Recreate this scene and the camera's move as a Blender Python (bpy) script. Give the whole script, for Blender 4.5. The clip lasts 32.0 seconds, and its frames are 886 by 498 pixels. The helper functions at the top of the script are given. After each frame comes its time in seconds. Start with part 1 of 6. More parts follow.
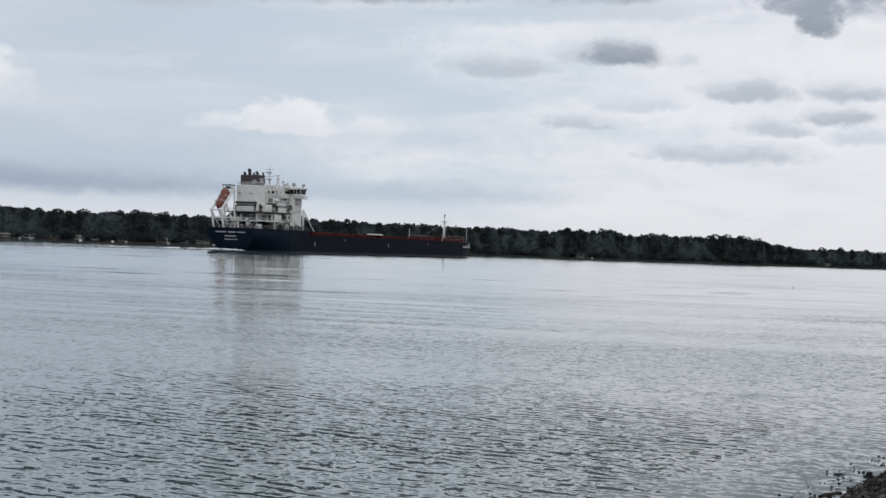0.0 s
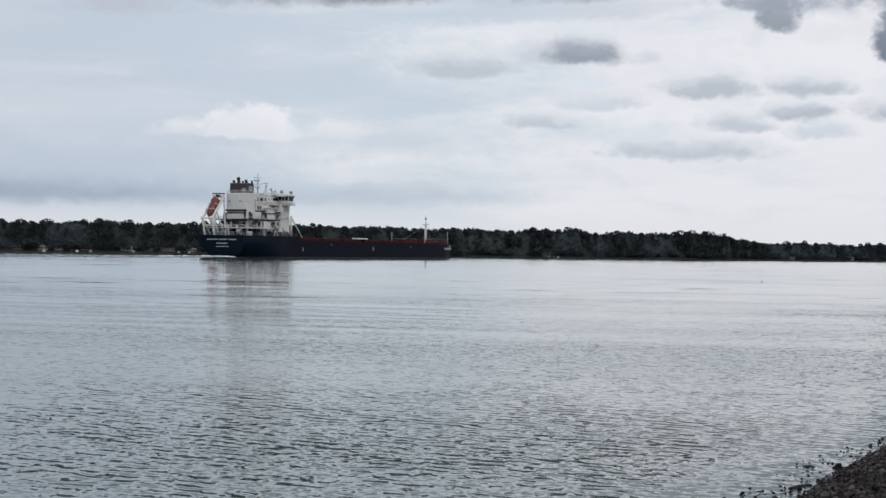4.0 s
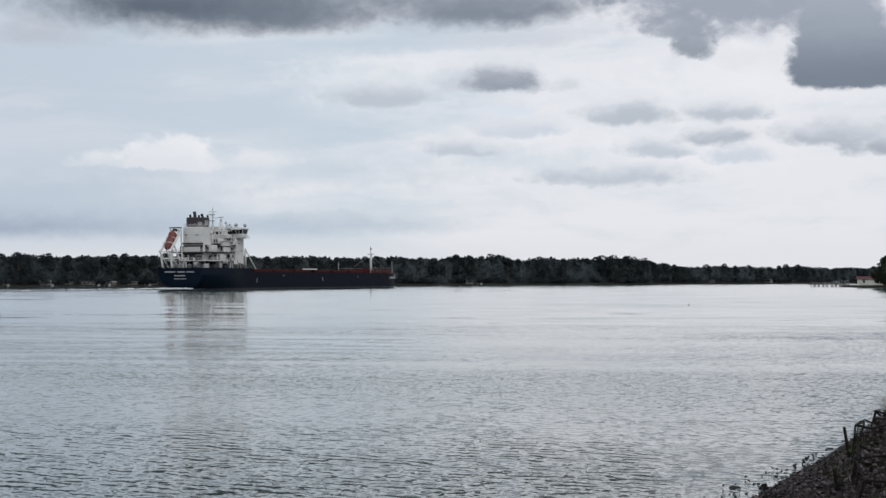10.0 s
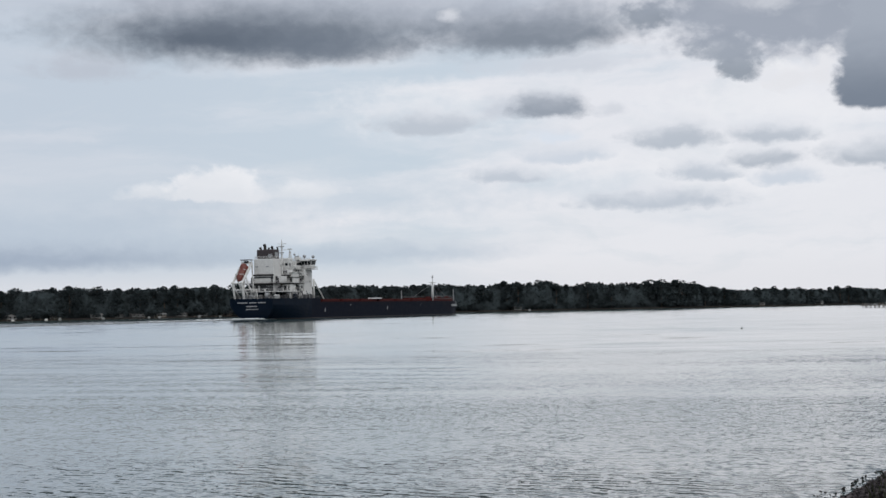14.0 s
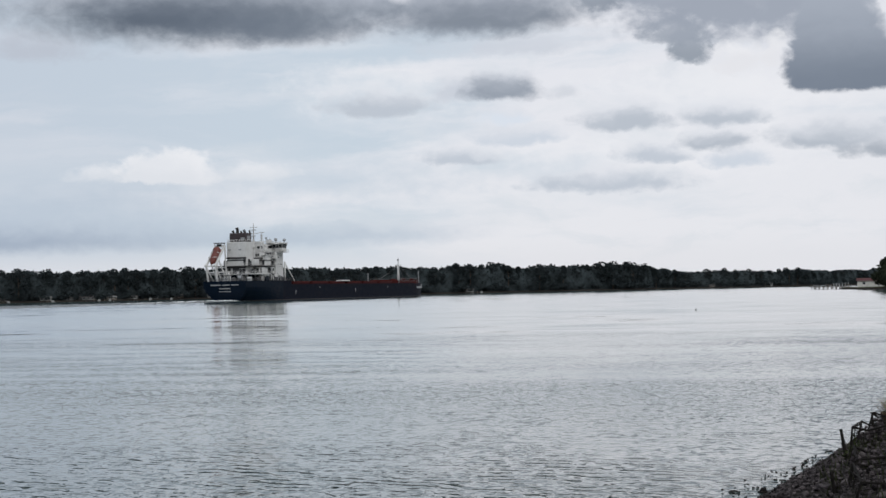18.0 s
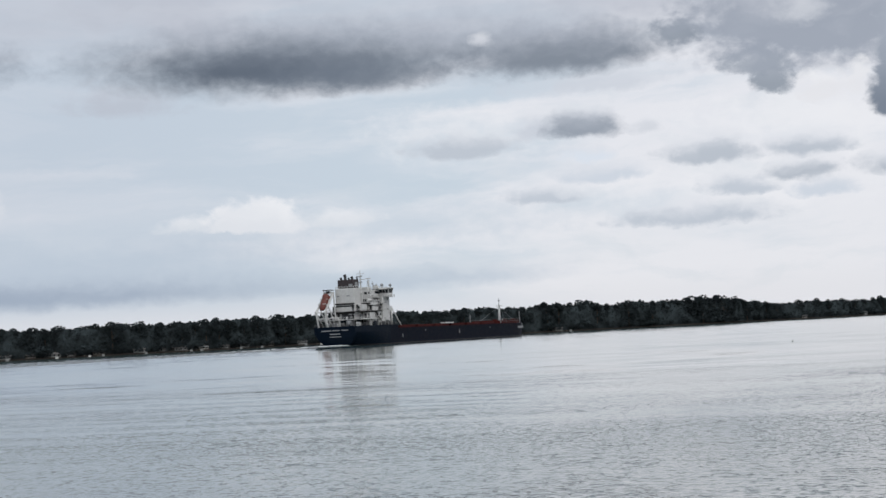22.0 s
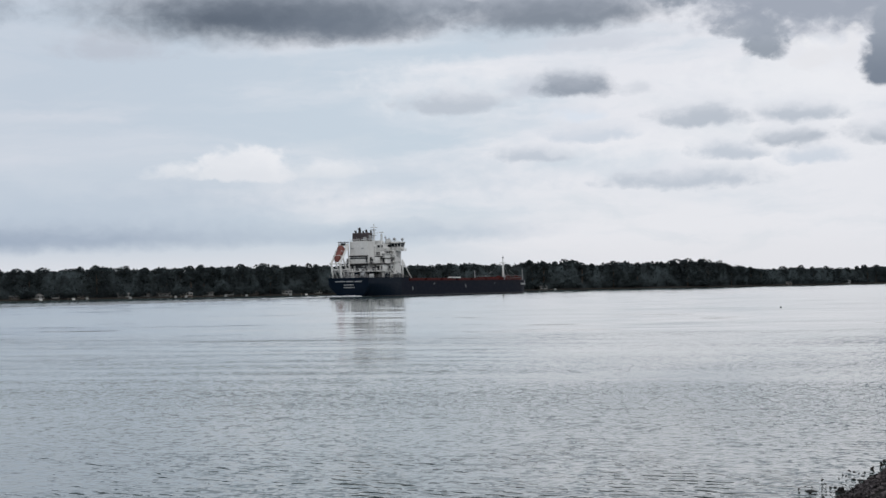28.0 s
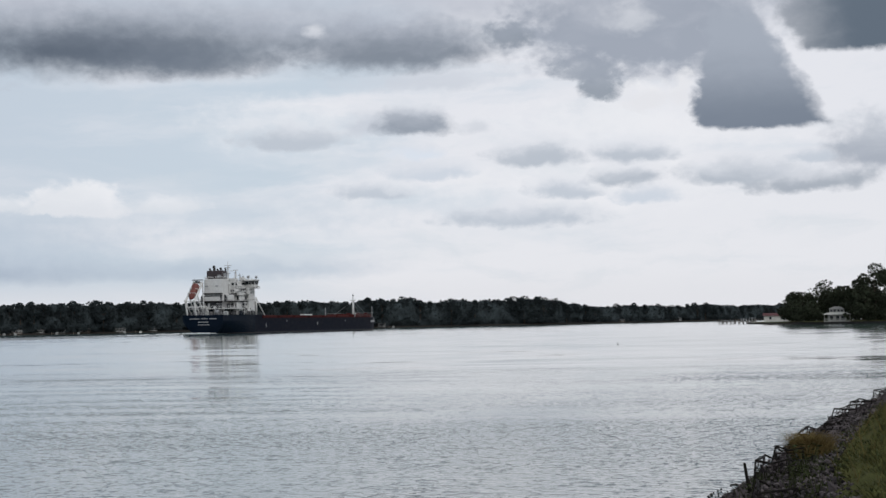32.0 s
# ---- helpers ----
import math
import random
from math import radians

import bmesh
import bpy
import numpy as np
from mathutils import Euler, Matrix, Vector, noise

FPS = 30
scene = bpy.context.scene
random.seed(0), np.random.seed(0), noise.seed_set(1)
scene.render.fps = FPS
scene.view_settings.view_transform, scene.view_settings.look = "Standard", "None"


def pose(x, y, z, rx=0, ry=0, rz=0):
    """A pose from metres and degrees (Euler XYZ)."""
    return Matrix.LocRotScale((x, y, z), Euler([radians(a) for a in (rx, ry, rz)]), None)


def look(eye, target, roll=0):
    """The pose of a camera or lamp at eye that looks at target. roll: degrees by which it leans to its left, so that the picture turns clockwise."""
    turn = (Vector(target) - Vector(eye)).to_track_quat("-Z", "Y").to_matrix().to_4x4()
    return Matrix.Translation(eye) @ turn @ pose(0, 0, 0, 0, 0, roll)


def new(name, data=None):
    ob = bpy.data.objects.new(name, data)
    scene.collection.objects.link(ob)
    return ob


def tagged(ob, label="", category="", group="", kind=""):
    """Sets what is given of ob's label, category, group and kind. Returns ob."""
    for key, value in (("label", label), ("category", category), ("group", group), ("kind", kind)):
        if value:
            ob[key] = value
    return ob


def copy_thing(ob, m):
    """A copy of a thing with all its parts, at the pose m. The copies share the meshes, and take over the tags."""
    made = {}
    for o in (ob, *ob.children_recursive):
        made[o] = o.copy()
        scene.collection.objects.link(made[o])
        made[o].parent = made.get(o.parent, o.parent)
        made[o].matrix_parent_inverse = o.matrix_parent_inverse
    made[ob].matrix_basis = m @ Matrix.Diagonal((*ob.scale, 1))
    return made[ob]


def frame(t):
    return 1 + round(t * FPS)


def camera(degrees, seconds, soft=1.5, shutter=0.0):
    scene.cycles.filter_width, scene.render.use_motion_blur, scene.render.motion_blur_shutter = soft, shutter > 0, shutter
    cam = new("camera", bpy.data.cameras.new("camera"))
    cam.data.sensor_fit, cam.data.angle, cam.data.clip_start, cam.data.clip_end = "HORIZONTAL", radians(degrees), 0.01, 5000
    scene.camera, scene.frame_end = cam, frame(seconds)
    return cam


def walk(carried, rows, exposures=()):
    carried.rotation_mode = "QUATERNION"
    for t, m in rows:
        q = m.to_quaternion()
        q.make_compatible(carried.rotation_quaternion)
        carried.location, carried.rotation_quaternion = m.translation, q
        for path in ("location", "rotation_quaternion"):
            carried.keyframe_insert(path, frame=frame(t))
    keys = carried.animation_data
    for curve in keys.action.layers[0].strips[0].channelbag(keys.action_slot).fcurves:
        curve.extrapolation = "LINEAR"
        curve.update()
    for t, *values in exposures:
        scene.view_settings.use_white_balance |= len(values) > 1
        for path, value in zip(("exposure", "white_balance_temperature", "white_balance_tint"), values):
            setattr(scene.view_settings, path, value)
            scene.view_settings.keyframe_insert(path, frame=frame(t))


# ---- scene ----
# seconds, sideways sway of the eye, turn to the left, tilt up, lean to the left (degrees)
VIEW = [
    (0, -0.030, 11.568, 0.022, 2.094), (0.5, -0.031, 10.908, -0.373, 2.018), (1, -0.032, 10.874, -0.552, 1.790), (1.5, -0.033, 11.150, -0.495, 1.442),
    (2, -0.034, 11.546, -0.454, 1.230), (2.5, -0.035, 11.712, -0.344, 1.036), (4.5, -0.039, 9.334, 0.427, 0.826), (5, -0.040, 8.409, 0.816, 0.848),
    (5.5, -0.048, 7.928, 1.114, 0.691), (6, -0.055, 7.729, 1.347, 0.623), (6.5, -0.062, 7.725, 1.416, 0.511), (7, -0.070, 7.718, 1.304, 0.448),
    (7.5, -0.078, 7.596, 1.072, 0.438), (8, -0.085, 7.424, 0.813, 0.324), (8.5, -0.092, 7.206, 0.679, 0.261), (9, -0.100, 7.176, 0.629, 0.125),
    (9.5, -0.090, 7.200, 0.864, -0.037), (10, -0.080, 7.258, 1.237, -0.121), (10.5, -0.070, 7.723, 1.701, -0.111), (11, -0.060, 8.946, 2.481, 0.324),
    (11.5, -0.044, 10.853, 3.171, 0.852), (12, -0.027, 12.561, 3.419, 1.270), (12.5, -0.011, 13.153, 3.433, 1.096), (13, 0.005, 12.398, 3.094, 0.563),
    (13.5, 0.021, 10.578, 2.775, -0.275), (14, 0.038, 9.097, 2.317, -1.028), (14.5, 0.054, 8.036, 1.935, -1.446), (15, 0.070, 7.301, 1.539, -1.388),
    (15.5, 0.056, 6.841, 0.974, -1.195), (17.5, 0.000, 6.299, 1.481, -0.962), (18, 0.000, 7.245, 1.589, -1.113), (18.5, 0.000, 8.961, 1.230, -1.456),
    (19, 0.000, 10.559, 1.413, -1.829), (19.5, 0.000, 12.247, 1.547, -2.216), (20, 0.000, 12.968, 2.307, -2.416), (20.5, 0.000, 12.910, 3.145, -2.507),
    (21, 0.000, 12.011, 3.695, -2.699), (21.5, 0.000, 11.145, 3.731, -2.830), (22, 0.000, 10.562, 3.299, -2.939), (22.5, 0.000, 10.438, 2.474, -2.912),
    (23, 0.000, 10.450, 1.405, -2.767), (23.5, 0.000, 10.371, 0.603, -2.420), (24, 0.000, 10.257, 0.125, -2.139), (24.5, 0.000, 10.139, 0.041, -1.858),
    (25, 0.000, 10.208, 0.327, -1.663), (25.5, 0.000, 10.596, 0.833, -1.418), (27.5, 0.000, 10.720, 1.643, -1.061), (28, 0.000, 10.105, 1.526, -1.045),
    (28.5, 0.000, 9.194, 1.625, -0.857), (29, 0.000, 7.726, 1.970, -0.717), (29.5, 0.008, 6.194, 2.312, -0.698), (30, 0.017, 4.496, 2.725, -0.722),
    (30.5, 0.025, 3.467, 3.052, -0.722), (31, 0.033, 3.231, 3.047, -0.786), (31.5, 0.042, 3.433, 2.972, -0.897), (32, 0.050, 3.785, 2.868, -1.056),
]
EYE = 3.4          # metres over the water


def view_pose(sway, turn, tilt, lean):
    return Matrix.Translation((sway, 0, EYE)) @ pose(0, 0, 0, 0, 0, turn) @ pose(0, 0, 0, 90 + tilt) @ pose(0, 0, 0, 0, 0, lean)


cam = camera(33.56, 32.0, soft=1.5)
walk(cam, [(t, view_pose(*v)) for t, *v in VIEW])


def toward(az, dist, z=0.0):
    """The place at that bearing (degrees to the right of north) and distance."""
    return Vector((dist * math.sin(radians(az)), dist * math.cos(radians(az)), z))


# ---- light: an overcast sky with placed clouds, and a soft weak sun behind it ----
world = bpy.data.worlds.new("overcast_sky")
scene.world = world
world.use_nodes = True


class Tree:
    """Short hand for building node trees."""

    def __init__(self, tree):
        self.t = tree
        tree.nodes.clear()

    def n(self, kind, operation="", interpolation_type="", blend_type="", gradient_type="", sky_type=""):
        node = self.t.nodes.new(kind)
        if operation:
            node.operation = operation
        if interpolation_type:
            node.interpolation_type = interpolation_type
        if blend_type:
            node.data_type, node.blend_type = "RGBA", blend_type
        if gradient_type:
            node.gradient_type = gradient_type
        if sky_type:
            node.sky_type, node.sun_disc = sky_type, False
        return node

    def put(self, socket, value):
        if isinstance(value, bpy.types.NodeSocket):
            self.t.links.new(value, socket)
        elif value is not None:
            socket.default_value = value

    def math(self, op, a, b=None, c=None):
        node = self.n("ShaderNodeMath", operation=op)
        for s, v in zip(node.inputs, (a, b, c)):
            self.put(s, v)
        return node.outputs[0]

    def ramp(self, value, lo, hi, a=0.0, b=1.0, smooth=True):
        node = self.n("ShaderNodeMapRange", interpolation_type="SMOOTHSTEP" if smooth else "LINEAR")
        for s, v in zip(node.inputs, (value, lo, hi, a, b)):
            self.put(s, v)
        return node.outputs[0]

    def mix(self, fac, a, b, blend="MIX"):
        node = self.n("ShaderNodeMix", blend_type=blend)
        for i, v in ((0, fac), (6, a), (7, b)):
            if isinstance(v, tuple) and len(v) == 3:
                v = (*v, 1)
            self.put(node.inputs[i], v)
        return node.outputs[2]

    def noise(self, vector, scale, detail=4.0, rough=0.5, distort=0.0):
        node = self.n("ShaderNodeTexNoise")
        self.put(node.inputs["Vector"], vector)
        node.inputs["Scale"].default_value = scale
        node.inputs["Detail"].default_value = detail
        node.inputs["Roughness"].default_value = rough
        node.inputs["Distortion"].default_value = distort
        return node.outputs[0], node.outputs[1]

    def mapping(self, vector, loc=(0, 0, 0), scale=(1, 1, 1), rot=(0, 0, 0)):
        node = self.n("ShaderNodeMapping")
        self.put(node.inputs[0], vector)
        node.inputs[1].default_value, node.inputs[2].default_value, node.inputs[3].default_value = loc, rot, scale
        return node.outputs[0]

    def bump(self, height, strength, distance, normal=None):
        node = self.n("ShaderNodeBump")
        node.inputs["Strength"].default_value, node.inputs["Distance"].default_value = strength, distance
        self.put(node.inputs["Height"], height)
        self.put(node.inputs["Normal"], normal)
        return node.outputs[0]


def srgb(r, g, b):
    """Linear colour from 0-255 values."""
    return tuple(((c / 255 + 0.055) / 1.055) ** 2.4 if c > 10 else c / 255 / 12.92 for c in (r, g, b))


SUN_AZ, SUN_EL = 140.0, 38.0


def build_sky():
    T = Tree(world.node_tree)
    gen = T.n("ShaderNodeTexCoord").outputs["Generated"]
    sep = T.n("ShaderNodeSeparateXYZ")
    T.put(sep.inputs[0], gen)
    x, y, z = sep.outputs
    az = T.math("MULTIPLY", T.math("ARCTAN2", x, y), 57.2958)
    el = T.math("MULTIPLY", T.math("ARCSINE", z), 57.2958)
    flat = T.n("ShaderNodeCombineXYZ")
    T.put(flat.inputs[0], az), T.put(flat.inputs[1], el)
    flat = flat.outputs[0]
    # ragged edges: bend the plan of the sky by two sizes of noise
    _, c1 = T.noise(T.mapping(flat, scale=(0.22, 0.42, 1)), 1.0, 3.0, 0.5)
    _, c2 = T.noise(T.mapping(flat, scale=(1.1, 1.7, 1)), 1.0, 5.0, 0.6)
    off1 = T.n("ShaderNodeVectorMath", operation="MULTIPLY_ADD")
    T.put(off1.inputs[0], c1), T.put(off1.inputs[1], (1.6, 0.6, 0)), T.put(off1.inputs[2], flat)
    off2 = T.n("ShaderNodeVectorMath", operation="MULTIPLY_ADD")
    T.put(off2.inputs[0], c2), T.put(off2.inputs[1], (1.0, 0.5, 0)), T.put(off2.inputs[2], off1.outputs[0])
    plan = T.mapping(off2.outputs[0], loc=(-1.3, -0.55, 0))
    place = T.n("ShaderNodeSeparateXYZ")
    T.put(place.inputs[0], plan)
    px, py = place.outputs[0], place.outputs[1]
    # high veil: white, drawn out in long bluish streaks that dip to the right
    drawn = T.mapping(plan, rot=(0, 0, 0.06), scale=(0.07, 0.42, 1))
    n1, _ = T.noise(drawn, 1.0, 5.0, 0.55, 0.4)
    n2, _ = T.noise(T.mapping(plan, loc=(40, 7, 0), scale=(0.12, 0.3, 1)), 1.0, 5.0, 0.55)
    n3, _ = T.noise(T.mapping(plan, loc=(11, 23, 0), rot=(0, 0, -0.08), scale=(0.25, 0.8, 1)), 1.0, 5.0, 0.6, 0.5)
    sky = T.n("ShaderNodeTexSky", sky_type="NISHITA")
    sky.sun_elevation, sky.sun_rotation = radians(SUN_EL), radians(SUN_AZ)
    blue = T.mix(1.0, sky.outputs[0], (0.10, 0.10, 0.10), "MULTIPLY")
    west = T.ramp(az, 4.0, -16.0)
    streak = T.math("ADD", n1, T.math("MULTIPLY_ADD", west, 0.20, -0.10))
    col = T.mix(T.ramp(streak, 0.41, 0.68), srgb(231, 232, 238), srgb(199, 211, 223))
    col = T.mix(T.ramp(n3, 0.48, 0.75, 0, 0.5), col, srgb(212, 219, 227))
    col = T.mix(0.95, blue, col)
    # to the west the veil is thicker and bluer
    col = T.mix(T.ramp(az, -10.0, -27.0, 0, 0.55), col, srgb(190, 200, 214))
    # a clearer pinkish white strip low over the woods
    col = T.mix(T.ramp(el, 2.2, 0.8, 0, 0.7), col, srgb(224, 225, 230))
    # broken lavender grey above the roll, then pale overcast overhead
    col = T.mix(T.math("MULTIPLY", T.ramp(el, 10.4, 12.2), T.ramp(n2, 0.3, 0.6, 0.9, 0.4)), col, srgb(186, 191, 203))
    col = T.mix(T.math("MULTIPLY", T.ramp(el, 14.0, 18.0), T.ramp(n2, 0.35, 0.6, 0.6, 0.95)), col, srgb(222, 227, 233))

    # a heavy bank stands high over the east
    east = T.math("MULTIPLY", T.ramp(T.math("MULTIPLY_ADD", n2, 14.0, az), 4.0, 18.0), T.math("MULTIPLY", T.ramp(el, 11.5, 15.0), T.ramp(el, 60.0, 34.0)))
    col = T.mix(T.math("MULTIPLY", east, T.ramp(az, 120.0, 70.0, 0, 0.85)), col, srgb(122, 132, 145))

    # fine rags for the cloud edges, and mottling inside them
    r1, _ = T.noise(T.mapping(flat, loc=(3, 9, 0), scale=(0.8, 1.2, 1)), 1.0, 5.0, 0.55, 0.3)
    r2, _ = T.noise(T.mapping(flat, loc=(13, 2, 0), scale=(2.2, 2.8, 1)), 1.0, 4.0, 0.55, 0.3)
    rag = T.math("ADD", T.math("MULTIPLY", T.math("SUBTRACT", r1, 0.5), 1.5), T.math("MULTIPLY", T.math("SUBTRACT", r2, 0.5), 0.7))
    tone, _ = T.noise(T.mapping(plan, loc=(5, 31, 0), scale=(0.35, 0.8, 1)), 1.0, 4.0, 0.55, 0.3)

    def cloud(az0, base, w, up, down, under, over, strength, soft=0.6, ragged=0.5, fade=0.0, mottle=1.0):
        """One cloud: its level base, half width, rise above and sag below the base; fade thins its top."""
        nonlocal col
        x = T.math("MULTIPLY_ADD", px, 1 / w, -az0 / w)
        rise = T.math("SUBTRACT", py, base)
        y = T.math("MAXIMUM", T.math("MULTIPLY", rise, 1 / up), T.math("MULTIPLY", rise, -1 / down))
        fill = T.math("SUBTRACT", 1.0, T.math("SQRT", T.math("ADD", T.math("MULTIPLY", x, x), T.math("MULTIPLY", y, y))))
        fill = T.math("MAXIMUM", fill, 0.0)
        high = T.math("MULTIPLY_ADD", T.math("SUBTRACT", tone, 0.5), mottle, T.math("MULTIPLY", rise, 1 / up))
        shade = T.mix(T.ramp(high, -0.1, 0.75), under, over)
        edge = T.math("MULTIPLY", T.math("MULTIPLY_ADD", rag, ragged, fill), T.ramp(fill, 0.0, 0.2))
        m = T.ramp(edge, 0.03, 0.03 + soft, 0, strength)
        if fade:
            m = T.math("MULTIPLY", m, T.ramp(high, 0.05, 0.8, 1.0, 1.0 - fade))
        col = T.mix(m, col, shade)

    wob_x = T.math("ADD", T.math("MULTIPLY", T.math("SUBTRACT", r1, 0.5), -1.5), T.math("MULTIPLY", T.math("SUBTRACT", r2, 0.5), 0.35))
    wob_y = T.math("ADD", T.math("MULTIPLY", T.math("SUBTRACT", r1, 0.5), 0.5), T.math("MULTIPLY", T.math("SUBTRACT", r2, 0.5), 0.2))
    az_w, el_w = T.math("ADD", az, wob_x), T.math("ADD", el, wob_y)

    def block(corners, under, over, strength=1.0, mottle=1.6):
        """A cloud with straight flanks: corners (bearing, height, softness of the edge that begins there), anticlockwise."""
        nonlocal col
        m = strength
        for (x0, y0, soft), (x1, y1, _) in zip(corners, corners[1:] + corners[:1]):
            n = math.hypot(x1 - x0, y1 - y0)
            p, q = -(y1 - y0) / n, (x1 - x0) / n
            d = T.math("ADD", T.math("MULTIPLY", az_w, p), T.math("MULTIPLY_ADD", el_w, q, -(p * x0 + q * y0)))
            m = T.math("MULTIPLY", m, T.ramp(d, -soft, soft))
        lo, hi = min(c[1] for c in corners), max(c[1] for c in corners)
        lift = T.math("ADD", el, T.math("MULTIPLY", T.math("SUBTRACT", tone, 0.5), mottle))
        col = T.mix(m, col, T.mix(T.ramp(lift, lo, lo + 0.75 * (hi - lo)), under, over))

    white = srgb(238, 239, 243)
    veil = srgb(198, 209, 221)
    # the long blue bank low in the west
    cloud(-24, 3.4, 13, 2.6, 2.0, srgb(188, 200, 214), srgb(202, 211, 222), 0.8, 1.0, 0.5)
    cloud(-11, 4.3, 8, 1.6, 1.3, veil, srgb(208, 216, 226), 0.6, 1.0, 0.8)
    cloud(-27, 2.1, 17, 1.5, 0.7, srgb(160, 173, 191), srgb(184, 196, 211), 1.0, 1.0, 0.15, 0.3)
    cloud(-12, 2.2, 9, 1.0, 0.6, srgb(184, 196, 210), srgb(200, 210, 220), 0.8, 1.0, 0.25, 0.3)
    # white heads
    cloud(-17.7, 4.5, 2.5, 1.4, 0.4, srgb(224, 227, 233), white, 0.9, 0.5, 0.75)
    cloud(-14.4, 4.65, 2.3, 0.7, 0.35, srgb(222, 226, 232), white, 0.7, 0.8, 0.8)
    cloud(-20.3, 4.55, 1.9, 0.7, 0.35, srgb(222, 226, 232), white, 0.7, 0.8, 0.8)
    cloud(-29.3, 5.4, 2.6, 2.0, 1.0, srgb(214, 219, 227), white, 0.9, 0.5, 0.6)
    cloud(-9.5, 7.9, 5.5, 1.4, 1.7, white, white, 0.5, 1.0, 0.9)
    cloud(4.0, 7.6, 9.0, 1.6, 2.0, white, white, 0.6, 1.0, 0.9)
    cloud(2.0, 5.2, 10.0, 1.6, 1.6, white, white, 0.5, 1.0, 0.9)
    # the heavy roll along the top, with torn scraps below it
    slate, stone = srgb(96, 106, 120), srgb(128, 137, 150)
    cloud(-22.6, 9.35, 3.6, 1.2, 0.6, srgb(186, 192, 204), srgb(204, 209, 219), 0.75, 0.9, 0.9)
    cloud(-4.0, 9.4, 5.0, 0.8, 0.5, srgb(204, 209, 219), srgb(210, 214, 223), 0.7, 0.9, 0.8)
    cloud(-30.5, 10.8, 6.5, 1.6, 1.3, srgb(148, 157, 170), srgb(180, 186, 198), 0.95, 0.8, 0.5)
    cloud(-11.0, 10.9, 15.0, 2.6, 1.6, srgb(156, 165, 178), srgb(180, 186, 199), 0.85, 0.9, 0.3)
    cloud(-5.6, 10.55, 6.0, 1.9, 1.0, stone, srgb(170, 177, 190), 0.95, 0.75, 0.35)
    cloud(-17.0, 10.6, 10.0, 2.3, 1.5, slate, srgb(160, 168, 181), 1.0, 0.85, 0.25, 0.1, 0.6)
    cloud(-13.8, 10.2, 5.5, 1.1, 1.0, srgb(112, 122, 136), stone, 0.8, 0.9, 0.35)
    cloud(-8.7, 11.35, 0.55, 0.4, 0.4, srgb(220, 223, 231), white, 0.7, 1.0, 0.4)
    # the hanging mass with its ragged tail, and white heads that show below it
    haze, high_haze = srgb(156, 164, 178), srgb(188, 193, 204)
    cloud(4.0, 11.2, 6.8, 5.0, 2.7, haze, high_haze, 0.95, 0.6, 0.55, 0.0, 1.2)
    cloud(3.6, 11.6, 1.5, 0.9, 0.8, srgb(206, 210, 218), srgb(214, 217, 224), 0.75, 0.9, 0.7)
    cloud(-1.0, 10.95, 1.4, 1.0, 0.5, srgb(142, 151, 164), haze, 0.9, 0.6, 0.7)
    cloud(1.9, 9.6, 1.8, 1.2, 0.6, srgb(152, 161, 174), haze, 0.8, 0.6, 0.8)
    cloud(2.25, 8.8, 1.05, 1.2, 0.6, srgb(140, 150, 163), srgb(158, 166, 179), 0.9, 0.5, 0.7)
    cloud(4.2, 8.6, 1.5, 0.9, 0.8, srgb(228, 229, 234), white, 0.9, 0.6, 1.0)
    cloud(5.7, 8.7, 0.6, 1.2, 0.8, srgb(228, 229, 234), white, 0.8, 0.7, 1.0)
    block([(6.0, 7.5, .14), (6.6, 7.25, .12), (8.4, 7.15, .12), (11.35, 7.3, .16), (10.25, 9.2, .16), (9.1, 10.8, .4), (8.5, 11.9, .9), (6.75, 11.9, .24)], srgb(122, 132, 147), srgb(164, 172, 185))
    block([(9.4, 11.3, .3), (10.3, 10.0, .14), (40, 9.4, 4), (60, 34, 9), (9.6, 24, 3), (9.4, 12.4, .5)], srgb(98, 110, 124), srgb(132, 143, 156))
    # small flat clouds, grey below and thinning upwards
    over = srgb(218, 222, 230)
    cloud(12.6, 5.9, 2.6, 2.5, 0.8, srgb(162, 170, 183), srgb(192, 198, 208), 0.9, 0.7, 0.6)
    cloud(-6.5, 7.75, 1.7, 1.0, 0.5, srgb(198, 204, 215), over, 0.75, 0.8, 0.7)
    cloud(-4.9, 7.7, 2.0, 1.1, 0.55, srgb(148, 157, 170), srgb(192, 198, 209), 0.95, 0.6, 0.35, 0.2)
    cloud(-2.6, 7.6, 0.9, 0.5, 0.3, srgb(204, 209, 218), over, 0.7, 0.8, 0.7)
    for spot in ((-9.6, 7.2, 3.0, 1.15, .5, 184), (-0.1, 6.35, 2.6, 1.4, .6, 178), (3.7, 6.4, 2.3, 1.0, .5, 180), (3.4, 5.45, 2.2, .8, .4, 174), (-6.6, 5.1, 2.3, .7, .35, 188), (-4.2, 5.85, 2.4, .85, .4, 200), (-4.6, 6.6, 1.4, .7, .35, 212), (.9, 5.0, 2.0, .85, .4, 188), (4.1, 4.75, 1.9, .8, .4, 200), (-.8, 4.0, 4.4, .95, .5, 186), (7.8, 5.5, 3.0, 1.2, .55, 174), (10.4, 5.05, 3.2, 1.0, .5, 162), (10.3, 6.0, 1.2, .6, .3, 192)):
        k = spot[5]
        cloud(*spot[:5], srgb(k + 5, k + 13, k + 24), over, 0.95, 0.65, 0.65, 0.35)
    below = T.ramp(el, -0.3, -2.0)
    col = T.mix(below, col, (0.10, 0.11, 0.10))
    bg = T.n("ShaderNodeBackground")
    T.put(bg.inputs[0], col)
